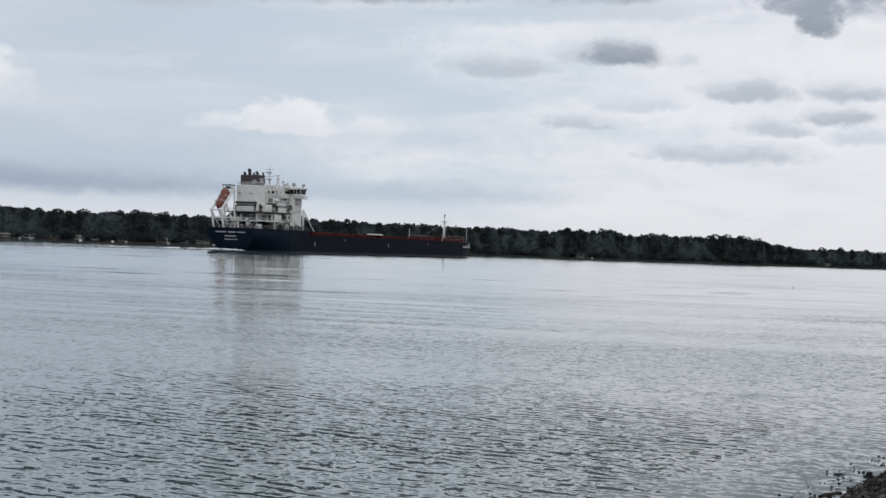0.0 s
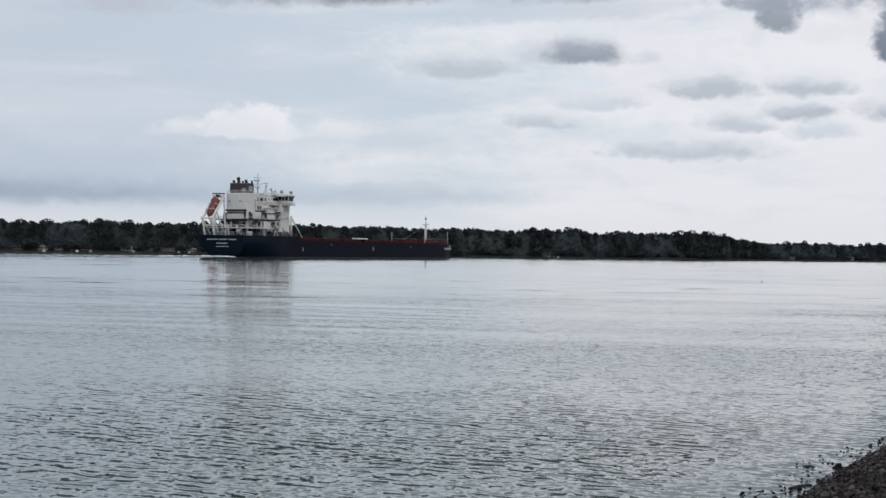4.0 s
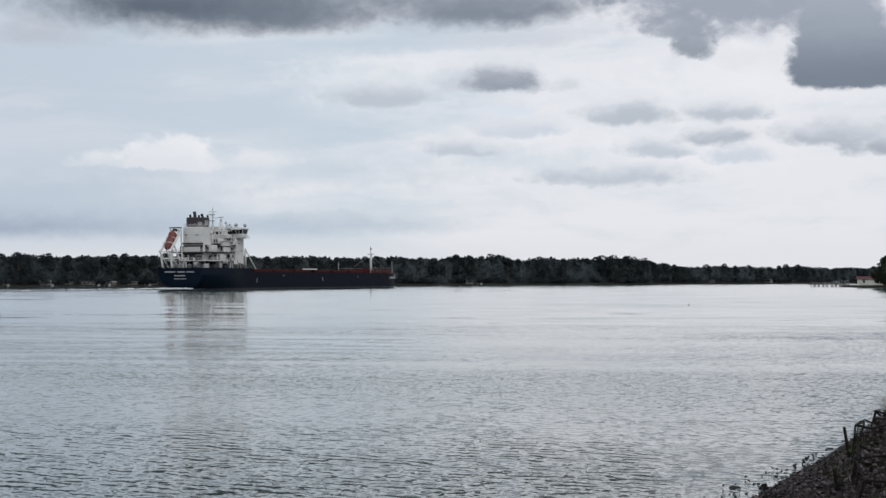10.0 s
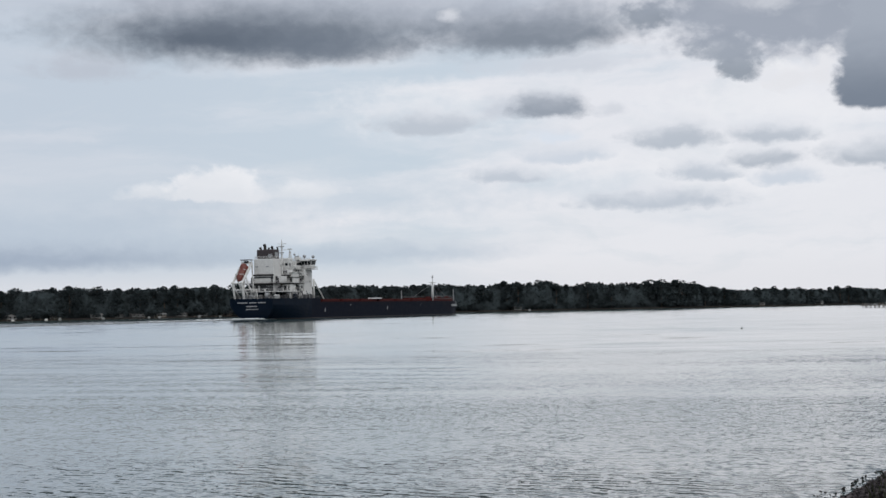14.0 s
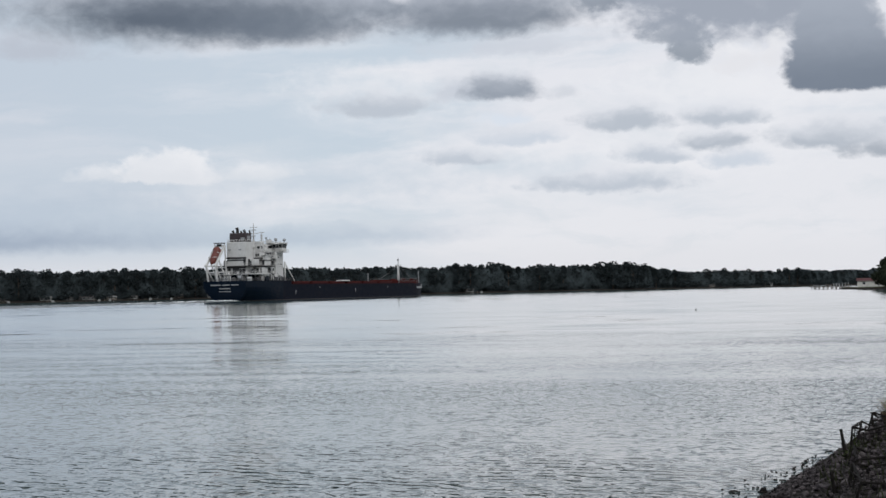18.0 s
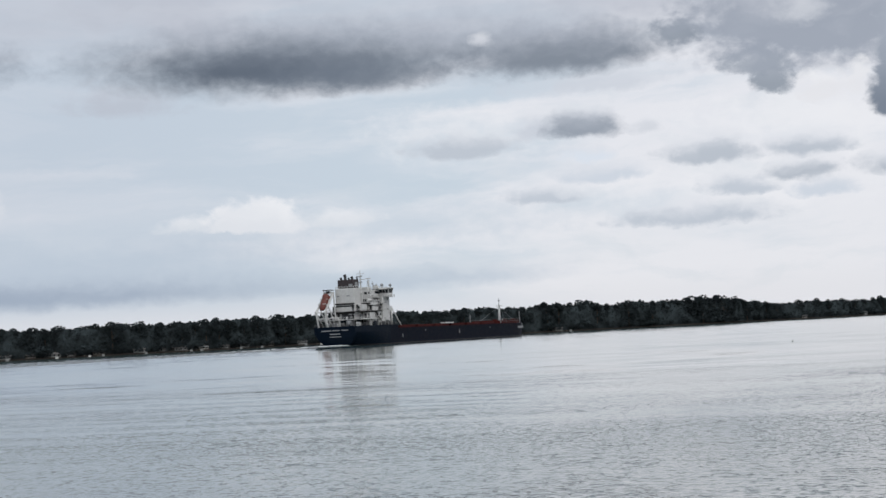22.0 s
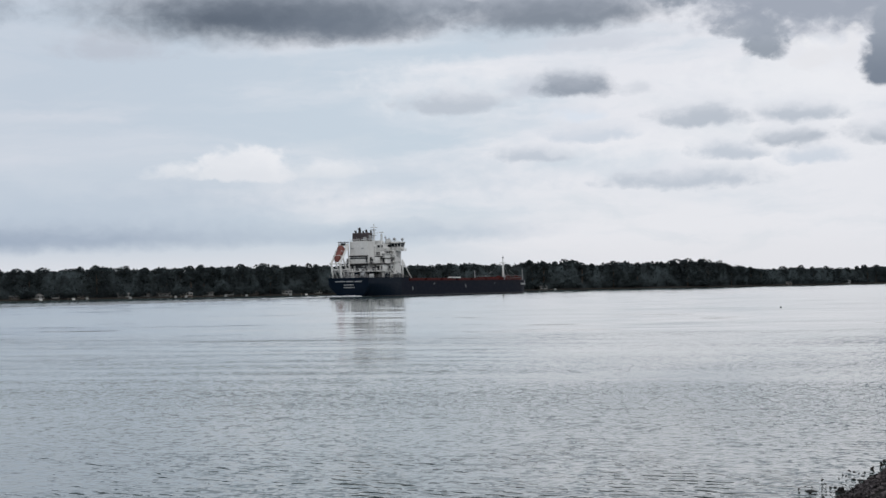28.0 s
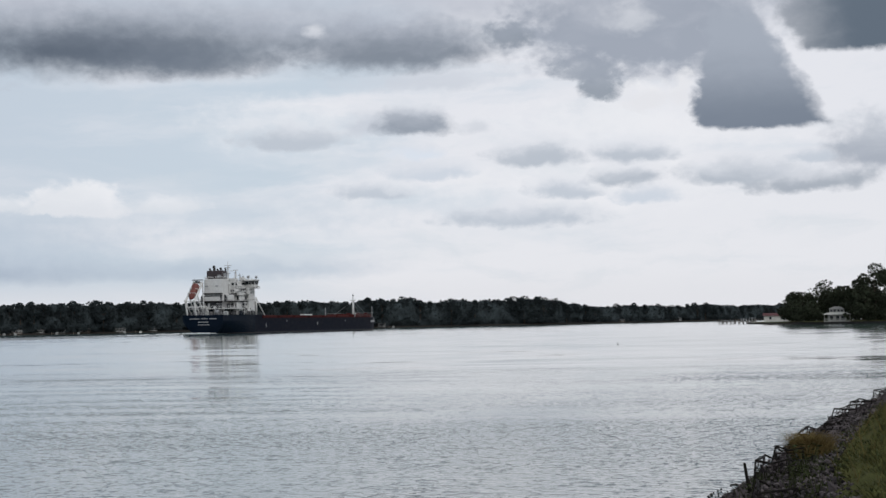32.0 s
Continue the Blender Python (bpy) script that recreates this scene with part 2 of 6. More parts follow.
    bg.inputs[1].default_value = 1.0
    T.put(T.n("ShaderNodeOutputWorld").inputs[0], bg.outputs[0])


build_sky()
sun = new("sun", bpy.data.lights.new("sun", "SUN"))
sun.data.energy, sun.data.angle, sun.data.color = 0.9, radians(25), (1.0, 0.97, 0.93)
sun.matrix_world = look(toward(SUN_AZ, 100, 100 * math.tan(radians(SUN_EL))), (0, 0, 0))
scene.view_settings.exposure = 0.0


# ---- materials ----
def material(name, base, rough=0.6, metal=0.0, vary=0.15, grain=6.0, bump=0.0, bump_scale=20.0, dirt=None, dirt_amount=0.0, dirt_scale=0.4, island=False, each=0.0, ior=1.45):
    """A worn surface: base colour varied by fine grain and broad stains, with fine relief."""
    m = bpy.data.materials.new(name)
    m.use_nodes = True
    T = Tree(m.node_tree)
    co = T.n("ShaderNodeTexCoord").outputs["Object"]
    col = (*base, 1.0)
    n1, _ = T.noise(co, grain, 5.0, 0.6)
    dark = tuple(c * (1 - vary) for c in base)
    light = tuple(min(1.0, c * (1 + vary)) for c in base)
    col = T.mix(T.ramp(n1, 0.3, 0.7), dark, light)
    if dirt:
        n2, _ = T.noise(co, dirt_scale, 6.0, 0.65)
        col = T.mix(T.ramp(n2, 0.52, 0.75, 0, dirt_amount), col, dirt)
    if island or each:
        rnd = T.n("ShaderNodeNewGeometry").outputs["Random Per Island"] if island else T.n("ShaderNodeObjectInfo").outputs["Random"]
        k = each or 0.35
        hsv = T.n("ShaderNodeHueSaturation")
        T.put(hsv.inputs["Value"], T.ramp(rnd, 0, 1, 1 - k, 1 + k, False))
        T.put(hsv.inputs["Hue"], T.ramp(rnd, 0, 1, 0.485, 0.515, False))
        T.put(hsv.inputs["Color"], col)
        col = hsv.outputs[0]
    p = T.n("ShaderNodeBsdfPrincipled")
    T.put(p.inputs["Base Color"], col)
    T.put(p.inputs["Roughness"], T.ramp(n1, 0.2, 0.8, max(0.02, rough - 0.1), min(1, rough + 0.1)))
    p.inputs["Metallic"].default_value = metal
    p.inputs["IOR"].default_value = ior
    if bump:
        h, _ = T.noise(co, bump_scale, 6.0, 0.6)
        T.put(p.inputs["Normal"], T.bump(h, 1.0, bump))
    T.put(T.n("ShaderNodeOutputMaterial").inputs[0], p.outputs[0])
    return m


def water_material():
    """River water: the slopes of its ripples come straight from noise of four sizes, so that they hold at any distance."""
    m = bpy.data.materials.new("river_water")
    m.use_nodes = True
    T = Tree(m.node_tree)
    co = T.n("ShaderNodeTexCoord").outputs["Object"]
    p = T.n("ShaderNodeBsdfPrincipled")
    n0, _ = T.noise(T.mapping(co, scale=(0.006, 0.02, 1)), 1.0, 4.0, 0.5)
    T.put(p.inputs["Base Color"], T.mix(n0, (0.060, 0.092, 0.090), (0.076, 0.110, 0.107)))
    p.inputs["Roughness"].default_value = 0.05
    p.inputs["IOR"].default_value = 1.333
    # gusts: areas of smoother and rougher water
    gust = T.ramp(T.noise(T.mapping(co, scale=(0.010, 0.035, 1)), 1.0, 3.0, 0.5)[0], 0.36, 0.64, 0.45, 1.3)

    def slopes(scale, turn, detail, sx, sy, distort, k=None):
        _, c = T.noise(T.mapping(co, rot=(0, 0, turn), scale=(*scale, 1)), 1.0, detail, 0.55, distort)
        node = T.n("ShaderNodeVectorMath", operation="SUBTRACT")
        T.put(node.inputs[0], c), T.put(node.inputs[1], (0.5, 0.5, 0.5))
        mul = T.n("ShaderNodeVectorMath", operation="MULTIPLY")
        T.put(mul.inputs[0], node.outputs[0]), T.put(mul.inputs[1], (sx, sy, 0))
        if k is None:
            return mul.outputs[0]
        sc = T.n("ShaderNodeVectorMath", operation="SCALE")
        T.put(sc.inputs[0], mul.outputs[0]), T.put(sc.inputs["Scale"], k)
        return sc.outputs[0]

    total = None
    far = T.n("ShaderNodeVectorMath", operation="LENGTH")
    T.put(far.inputs[0], co)
    # the ripples die down away from the bank
    near = T.ramp(far.outputs["Value"], 45.0, 190.0, 1.0, 0.16)
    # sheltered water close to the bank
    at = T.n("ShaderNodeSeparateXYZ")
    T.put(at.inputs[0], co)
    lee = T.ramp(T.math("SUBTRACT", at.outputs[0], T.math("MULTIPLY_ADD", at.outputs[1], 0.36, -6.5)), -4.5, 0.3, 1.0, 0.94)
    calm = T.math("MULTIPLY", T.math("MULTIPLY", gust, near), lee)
    for layer in (slopes((4.2, 4.6), 0.14, 1.5, 0.14, 0.46, 0.6, calm), slopes((10.0, 11.5), -0.2, 2.0, 0.16, 0.36, 0.4, calm), slopes((1.2, 1.5), -0.12, 2.0, 0.06, 0.16, 0.4, calm), slopes((0.22, 0.8), 0.1, 2.0, 0.022, 0.02, 0.4), slopes((0.05, 0.34), 0.06, 2.0, 0.004, 0.075, 0.4), slopes((0.016, 0.11), -0.06, 2.0, 0.003, 0.06, 0.4)):
        if total is None:
            total = layer
        else:
            add = T.n("ShaderNodeVectorMath", operation="ADD")
            T.put(add.inputs[0], total), T.put(add.inputs[1], layer)
            total = add.outputs[0]
    # a swell running in from the ship's wake, and a cat's-paw of wind further out
    sp = T.n("ShaderNodeSeparateXYZ")
    T.put(sp.inputs[0], co)
    bend, _ = T.noise(T.mapping(co, scale=(0.05, 0.05, 1)), 1.0, 2.0)
    phase = T.math("ADD", T.math("MULTIPLY", T.math("ADD", sp.outputs[1], T.math("MULTIPLY", sp.outputs[0], 0.18)), 0.62), T.math("MULTIPLY", bend, 9.0))
    swell = T.math("MULTIPLY", T.math("SINE", phase), T.math("MULTIPLY", T.ramp(sp.outputs[0], -4.0, -16.0), T.math("MULTIPLY", T.ramp(sp.outputs[1], 38.0, 50.0), T.ramp(sp.outputs[1], 130.0, 80.0))))
    paw = T.math("MULTIPLY", T.ramp(sp.outputs[0], -2.0, 6.0), T.math("MULTIPLY", T.ramp(T.math("ADD", sp.outputs[1], T.math("MULTIPLY", bend, 14.0)), 88.0, 97.0), T.ramp(T.math("ADD", sp.outputs[1], T.math("MULTIPLY", bend, 14.0)), 112.0, 104.0)))
    extra = T.n("ShaderNodeCombineXYZ")
    T.put(extra.inputs[1], T.math("ADD", T.math("MULTIPLY", swell, 0.055), T.math("MULTIPLY", paw, -0.045)))
    add = T.n("ShaderNodeVectorMath", operation="ADD")
    T.put(add.inputs[0], total), T.put(add.inputs[1], extra.outputs[0])
    total = add.outputs[0]
    # short regular wind waves near the bank, in patches
    fade = T.math("MULTIPLY", T.ramp(far.outputs["Value"], 70.0, 22.0), T.ramp(T.noise(T.mapping(co, loc=(7, 3, 0), scale=(0.22, 0.22, 1)), 1.0, 2.0)[0], 0.38, 0.62, 0.25, 1.0))
    train = 0.0
    for length, turn, seed, amp in ((0.34, 0.42, 1.0, 0.045), (0.46, 0.12, 5.0, 0.040)):
        kink, _ = T.noise(T.mapping(co, loc=(seed, 0, 0), scale=(0.9, 0.9, 1)), 1.0, 2.0)
        way = T.math("ADD", T.math("MULTIPLY", sp.outputs[1], math.cos(turn) * 6.283 / length), T.math("MULTIPLY", sp.outputs[0], math.sin(turn) * 6.283 / length))
        train = T.math("ADD", train, T.math("MULTIPLY", T.math("SINE", T.math("ADD", way, T.math("MULTIPLY", kink, 14.0))), amp))
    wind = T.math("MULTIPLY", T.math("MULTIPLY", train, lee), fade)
    # far out only the steepest near faces of the waves show: they lean towards this bank
    sep = T.n("ShaderNodeSeparateXYZ")
    T.put(sep.inputs[0], total)
    k = T.ramp(far.outputs["Value"], 15.0, 62.0)
    s1, _ = T.noise(T.mapping(co, rot=(0, 0, 0.05), scale=(0.10, 0.45, 1)), 1.0, 3.0, 0.6, 0.3)
    s2, _ = T.noise(T.mapping(co, rot=(0, 0, -0.04), scale=(0.028, 0.09, 1)), 1.0, 3.0, 0.6, 0.3)
    streak = T.math("MULTIPLY", T.math("ADD", T.math("SUBTRACT", s1, 0.5), T.math("SUBTRACT", s2, 0.5)), 0.058)
    steep = T.math("MAXIMUM", T.math("SUBTRACT", T.math("ABSOLUTE", sep.outputs[1]), 0.034), 0.0)
    lean = T.math("ADD", T.math("SUBTRACT", T.math("MULTIPLY", steep, -1.75), T.ramp(far.outputs["Value"], 60.0, 220.0, 0.000, 0.021)), T.math("MULTIPLY", streak, T.ramp(far.outputs["Value"], 40.0, 120.0)))
    close = T.math("ADD", T.math("ADD", T.math("MULTIPLY", sep.outputs[1], 0.80), T.ramp(far.outputs["Value"], 17.0, 62.0, 0.058, 0.004, False)), wind)
    sy = T.math("ADD", T.math("MULTIPLY", close, T.math("SUBTRACT", 1.0, k)), T.math("MULTIPLY", lean, k))
    # slopes close to the bank are tilted to the eye, added to darken the water there
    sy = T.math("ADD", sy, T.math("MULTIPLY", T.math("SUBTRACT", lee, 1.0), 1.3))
    both = T.n("ShaderNodeCombineXYZ")
    T.put(both.inputs[0], sep.outputs[0]), T.put(both.inputs[1], sy)
    add = T.n("ShaderNodeVectorMath", operation="ADD")
    T.put(add.inputs[0], both.outputs[0]), T.put(add.inputs[1], (0, 0, 1))
    nor = T.n("ShaderNodeVectorMath", operation="NORMALIZE")
    T.put(nor.inputs[0], add.outputs[0])
    T.put(p.inputs["Normal"], nor.outputs[0])
    T.put(T.n("ShaderNodeOutputMaterial").inputs[0], p.outputs[0])
    return m


WATER = water_material()
HULL = material("hull_navy_paint", (0.003, 0.008, 0.017), 0.5, ior=1.16, vary=0.12, grain=0.6, dirt=(0.03, 0.028, 0.03), dirt_amount=0.35, dirt_scale=0.12)
# the same hull where it catches more light, as a second tone
HULL_LIT_SIDE = material("hull_lit_side_paint", (0.006, 0.008, 0.016), 0.6, ior=1.16, vary=0.15, grain=0.5, dirt=(0.022, 0.017, 0.019), dirt_amount=0.5, dirt_scale=0.1)
BOOT = material("boot_top_paint", (0.02, 0.014, 0.016), 0.6, vary=0.2, grain=1.0)
WHITE = material("white_marine_paint", (0.58, 0.58, 0.57), 0.45, vary=0.08, grain=0.8, dirt=(0.36, 0.32, 0.29), dirt_amount=0.5, dirt_scale=0.25)
CREAM = material("grey_marine_paint", (0.55, 0.56, 0.56), 0.5, vary=0.08, grain=0.8, dirt=(0.35, 0.30, 0.27), dirt_amount=0.4, dirt_scale=0.3)
FUNNEL = material("funnel_brown_paint", (0.040, 0.029, 0.032), 0.5, vary=0.15, grain=0.8)
OXIDE = material("red_oxide_paint", (0.070, 0.017, 0.016), 0.6, ior=1.12, vary=0.2, grain=0.7, dirt=(0.03, 0.022, 0.02), dirt_amount=0.5)
MAROON = material("maroon_deck_edge_paint", (0.028, 0.010, 0.012), 0.6, ior=1.12, vary=0.2, grain=0.7)
ORANGE = material("orange_lifeboat_shell", (0.14, 0.038, 0.029), 0.5, vary=0.08, grain=1.0)
# dark gear and walls, and flat plates that stand for shade in openings
DARK = material("dark_gear_and_shade", (0.03, 0.032, 0.035), 0.5, vary=0.2, grain=1.0)
STEEL = material("galvanised_steel", (0.30, 0.31, 0.32), 0.5, metal=0.3, vary=0.15, grain=2.0)
# sooty pipes and dark fittings, also strips that stand for shade under decks
SOOT_SHADE = material("soot_and_shade_metal", (0.04, 0.038, 0.037), 0.6, metal=0.3, vary=0.2, grain=2.0)
GLASS = material("tinted_window_glass", (0.015, 0.02, 0.024), 0.08, vary=0.1, grain=1.0)
LETTER = material("white_lettering_paint", (0.28, 0.29, 0.30), 0.5, vary=0.1, grain=2.0)
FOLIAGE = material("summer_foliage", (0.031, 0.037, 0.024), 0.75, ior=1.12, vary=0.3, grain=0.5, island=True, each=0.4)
# bluish: the haze of a kilometre of air is mixed into the leaf colour
FOLIAGE_HAZED = material("hazed_far_foliage", (0.036, 0.046, 0.049), 0.8, ior=1.12, vary=0.4, grain=0.09, island=True, each=0.08)
BARK = material("bark", (0.07, 0.058, 0.048), 0.85, ior=1.12, vary=0.3, grain=4.0)
SOIL = material("shore_soil", (0.030, 0.027, 0.024), 0.9, ior=1.12, vary=0.25, grain=0.8, bump=0.05, bump_scale=3.0)
LAWN = material("lawn_turf", (0.050, 0.054, 0.018), 0.9, ior=1.12, vary=0.25, grain=1.5, dirt=(0.048, 0.040, 0.020), dirt_amount=0.6, dirt_scale=0.5, bump=0.04, bump_scale=9.0)
ROCK = material("grey_rock", (0.064, 0.056, 0.058), 0.8, ior=1.12, vary=0.35, grain=9.0, bump=0.02, bump_scale=14.0, island=True, each=0.85)
WET_ROCK = material("wet_rock", (0.020, 0.018, 0.017), 0.5, ior=1.15, vary=0.3, grain=9.0, bump=0.02, bump_scale=14.0, island=True, each=0.6)
WIRE = material("rusty_wire", (0.018, 0.016, 0.015), 0.8, ior=1.12, metal=0.2, vary=0.3, grain=12.0)
GRASS = material("grass_blades", (0.078, 0.078, 0.028), 0.8, ior=1.12, vary=0.3, grain=1.2, dirt=(0.045, 0.040, 0.018), dirt_amount=0.7, dirt_scale=1.4, island=True, each=0.25)
DRY = material("dry_weeds", (0.115, 0.084, 0.034), 0.85, ior=1.12, vary=0.2, grain=2.0, island=True, each=0.4)
WEED = material("weed_leaves", (0.035, 0.042, 0.018), 0.8, ior=1.12, vary=0.2, grain=2.0, island=True, each=0.4)
RED_ROOF = material("red_roof_sheet", (0.075, 0.020, 0.021), 0.7, vary=0.15, grain=1.0)
SHINGLE = material("grey_shingles", (0.16, 0.155, 0.15), 0.8, vary=0.2, grain=1.5)
FADED = material("weathered_siding", (0.20, 0.205, 0.20), 0.7, vary=0.3, grain=0.15)
SIDING = material("pale_siding", (0.62, 0.61, 0.58), 0.6, vary=0.08, grain=1.0)
BOATHOUSE = material("weathered_white_siding", (0.36, 0.36, 0.34), 0.7, vary=0.15, grain=0.8, dirt=(0.14, 0.14, 0.13), dirt_amount=0.6, dirt_scale=0.5)
TIMBER = material("weathered_timber", (0.16, 0.14, 0.12), 0.8, vary=0.25, grain=2.0)
SEAWALL = material("dark_seawall", (0.025, 0.024, 0.024), 0.8, ior=1.12, vary=0.25, grain=0.8)
# dull fittings, and house walls whose shade is put into the colour
SHADED = material("dull_and_shade_grey", (0.13, 0.13, 0.13), 0.6, vary=0.25, grain=1.2)
FOAM = material("white_foam", (0.75, 0.77, 0.78), 0.9, vary=0.1, grain=0.8)
# darker than the river: the dull reflection of steep near faces as colour
WAKE = material("shade_toned_swell_water", (0.030, 0.044, 0.048), 0.3, ior=1.333, vary=0.1, grain=0.3)
FEATHER = material("dark_feathers", (0.010, 0.010, 0.009), 0.9, ior=1.12, vary=0.2, grain=8.0)


# ---- mesh helpers ----
def part(name, bm, mat, parent=None, label="", smooth=False):
    """Links a bmesh as one mesh object, under a thing or a part."""
    me = bpy.data.meshes.new(name)
    bm.to_mesh(me)
    bm.free()
    return link(name, me, mat, parent, label, smooth)


def link(name, me, mat, parent=None, label="", smooth=False):
    if not me.materials:
        me.materials.append(mat)
    if smooth:
        me.polygons.foreach_set("use_smooth", [True] * len(me.polygons))
    ob = new(name, me)
    ob.parent = parent
    if label:
        ob["label"] = label
    return ob


def thing(name, label, category, group="", m=None):
    ob = new(name)
    ob.empty_display_size = 0.1
    if m is not None:
        ob.matrix_basis = m
    return tagged(ob, label, category, group)


def box(bm, x0, x1, y0, y1, z0, z1, bevel=0.0, top=None):
    """A box; top: factors (x, y) by which its upper face is narrower, about the middle."""
    tx, ty = top or (1, 1)
    cx, cy = (x0 + x1) / 2, (y0 + y1) / 2
    vs = [bm.verts.new((x, y, z0)) for x, y in ((x0, y0), (x1, y0), (x1, y1), (x0, y1))]
    vs += [bm.verts.new((cx + (x - cx) * tx, cy + (y - cy) * ty, z1)) for x, y in ((x0, y0), (x1, y0), (x1, y1), (x0, y1))]
    fs = [bm.faces.new([vs[i] for i in f]) for f in ((3, 2, 1, 0), (4, 5, 6, 7), (0, 1, 5, 4), (1, 2, 6, 5), (2, 3, 7, 6), (3, 0, 4, 7))]
    if bevel:
        bmesh.ops.bevel(bm, geom=list({e for f in fs for e in f.edges}), offset=bevel, segments=1, affect="EDGES")


def new_box(*args, **kw):
    bm = bmesh.new()
    box(bm, *args, **kw)
    return bm


def rod(bm, a, b, r, r2=None, sides=6):
    """A round bar from a to b."""
    a, b = Vector(a), Vector(b)
    r2 = r if r2 is None else r2
    turn = (b - a).to_track_quat("Z", "Y").to_matrix()
    rings = [[bm.verts.new(p + turn @ Vector((k * math.cos(w), k * math.sin(w), 0))) for w in (2 * math.pi * i / sides for i in range(sides))] for p, k in ((a, r), (b, r2))]
    for i in range(sides):
        j = (i + 1) % sides
        bm.faces.new((rings[0][i], rings[0][j], rings[1][j], rings[1][i]))
    bm.faces.new(rings[0][::-1]), bm.faces.new(rings[1])


def new_rod(*args, **kw):
    bm = bmesh.new()
    rod(bm, *args, **kw)
    return bm


def rail(bm, pts, height=1.1, gap=2.0, r=0.05):
    """A railing of posts and three bars along the points."""
    for a, b in zip(pts, pts[1:]):
        a, b = Vector(a), Vector(b)
        n = max(1, round((b - a).length / gap))
        for i in range(n + 1):
            p = a.lerp(b, i / n)
            rod(bm, p, p + Vector((0, 0, height)), r, sides=4)
        for k in (0.4, 0.7, 1.0):
            rod(bm, a + Vector((0, 0, height * k)), b + Vector((0, 0, height * k)), r, sides=4)


def blob(bm, centre, size, seed, sub=1, rough=0.25):
    """A lumpy stone."""
    made = bmesh.ops.create_icosphere(bm, subdivisions=sub, radius=1.0)["verts"]
    c, s = Vector(centre), Vector(size)
    for v in made:
        k = 1 + rough * noise.noise(v.co * 1.3 + Vector((seed * 3.7, seed * 1.9, seed)))
        v.co = Vector((v.co.x * s.x, v.co.y * s.y, v.co.z * s.z)) * k + c


def loft(bm, rings, close=True, caps=True):
    vs = [[bm.verts.new(p) for p in ring] for ring in rings]
    for a, b in zip(vs, vs[1:]):
        n = len(a)
        for i in range(n if close else n - 1):
            j = (i + 1) % n
            bm.faces.new((a[i], a[j], b[j], b[i]))
    if caps:
        bm.faces.new(vs[0][::-1]), bm.faces.new(vs[-1])
    return vs


# ---- the water: one sheet to the horizon ----
def build_water():
    radii = [0.0, 3.0]
    while radii[-1] < 4800:
        radii.append(radii[-1] * 1.35)
    bm = bmesh.new()
    n = 48
    rings = [[bm.verts.new((r * math.sin(2 * math.pi * i / n), r * math.cos(2 * math.pi * i / n), 0)) for i in range(n)] for r in radii[1:]]
    mid = bm.verts.new((0, 0, 0))
    for i in range(n):
        bm.faces.new((mid, rings[0][(i + 1) % n], rings[0][i]))
        for a, b in zip(rings, rings[1:]):
            bm.faces.new((a[i], a[(i + 1) % n], b[(i + 1) % n], b[i]))
    ob = part("water", bm, WATER)
    return tagged(ob, "grey rippled river water reflecting the overcast sky", "water", kind="structure")


water = build_water()


# ---- near bank: turf behind a slumped stone revetment ----
# the crest of the revetment, from behind the eye round to the wooded point
CREST = [(-10, -45), (-4, -20), (0.8, 0), (2.25, 10), (2.55, 15), (2.9, 19.1), (3.82, 22.6), (4.72, 26.0), (6.7, 32.8), (9.25, 40.4), (14.7, 54), (27, 82), (62, 140), (140, 260), (196, 400), (182, 520), (150, 585), (113, 603), (99, 650), (98, 705), (112, 745), (180, 800), (330, 860), (700, 1000), (1500, 1500)]


def crest_path():
    """The crest cut into short steps: places and outward (water side) normals."""
    pts = [Vector((x, y, 0)) for x, y in CREST]
    out = []
    for i, (a, b) in enumerate(zip(pts, pts[1:])):
        n = max(1, min(40, int((b - a).length / 1.0))) if 3 <= i <= 9 else max(1, int((b - a).length / 12))
        out += [a.lerp(b, k / n) for k in range(n)]
    out.append(pts[-1])
    nrm = []
    for i in range(len(out)):
        d = out[min(i + 1, len(out) - 1)] - out[max(i - 1, 0)]
        nrm.append(Vector((-d.y, d.x, 0)).normalized())
    return out, nrm


def apron(y):
    """How much further the lower stones spread into the river near the eye."""
    return float(np.interp(y, (16, 23, 28), (0.66, 0.58, 0.0)))


def build_bank():
    pts, nrm = crest_path()
    # outward offset and height, from the river bed over the crest to the turf
    section = [(4.3, -1.2), (1.7, -0.12), (1.3, 0.25), (0.7, 0.8), (0.25, 1.08), (-0.35, 1.28), (-1.1, 1.58), (-4, 1.72), (-12, 1.8), (-40, 1.9)]
    rows = []
    for i, (p, n) in enumerate(zip(pts, nrm)):
        near = p.length < 60
        row = []
        for off, z in section:
            q = p + n * (off + max(0.0, off - .7) * apron(p.y) if near else off)
            wob = 0.16 if near else 0.0
            z = z * 0.6 if p.length > 400 and z > 0 else z
            row.append((q.x + wob * noise.noise(q * 0.9), q.y, z + (wob * noise.noise(Vector((q.x * 1.3, q.y * 1.3, 5))) if -0.1 < z < 1.2 else 0)))
        rows.append(row)
    bm = bmesh.new()
    vs = [[bm.verts.new(c) for c in row] for row in rows]
    for a, b in zip(vs, vs[1:]):
        for i in range(len(section) - 1):
            f = bm.faces.new((a[i], b[i], b[i + 1], a[i + 1]))
            f.material_index = 0 if i < 5 else 1
    bmesh.ops.recalc_face_normals(bm, faces=bm.faces)
    ob = part("ground", bm, SOIL, smooth=True)
    ob.data.materials.append(LAWN)
    return tagged(ob, "grassy river bank with a stony slope to the water", "ground", kind="structure")


build_bank()


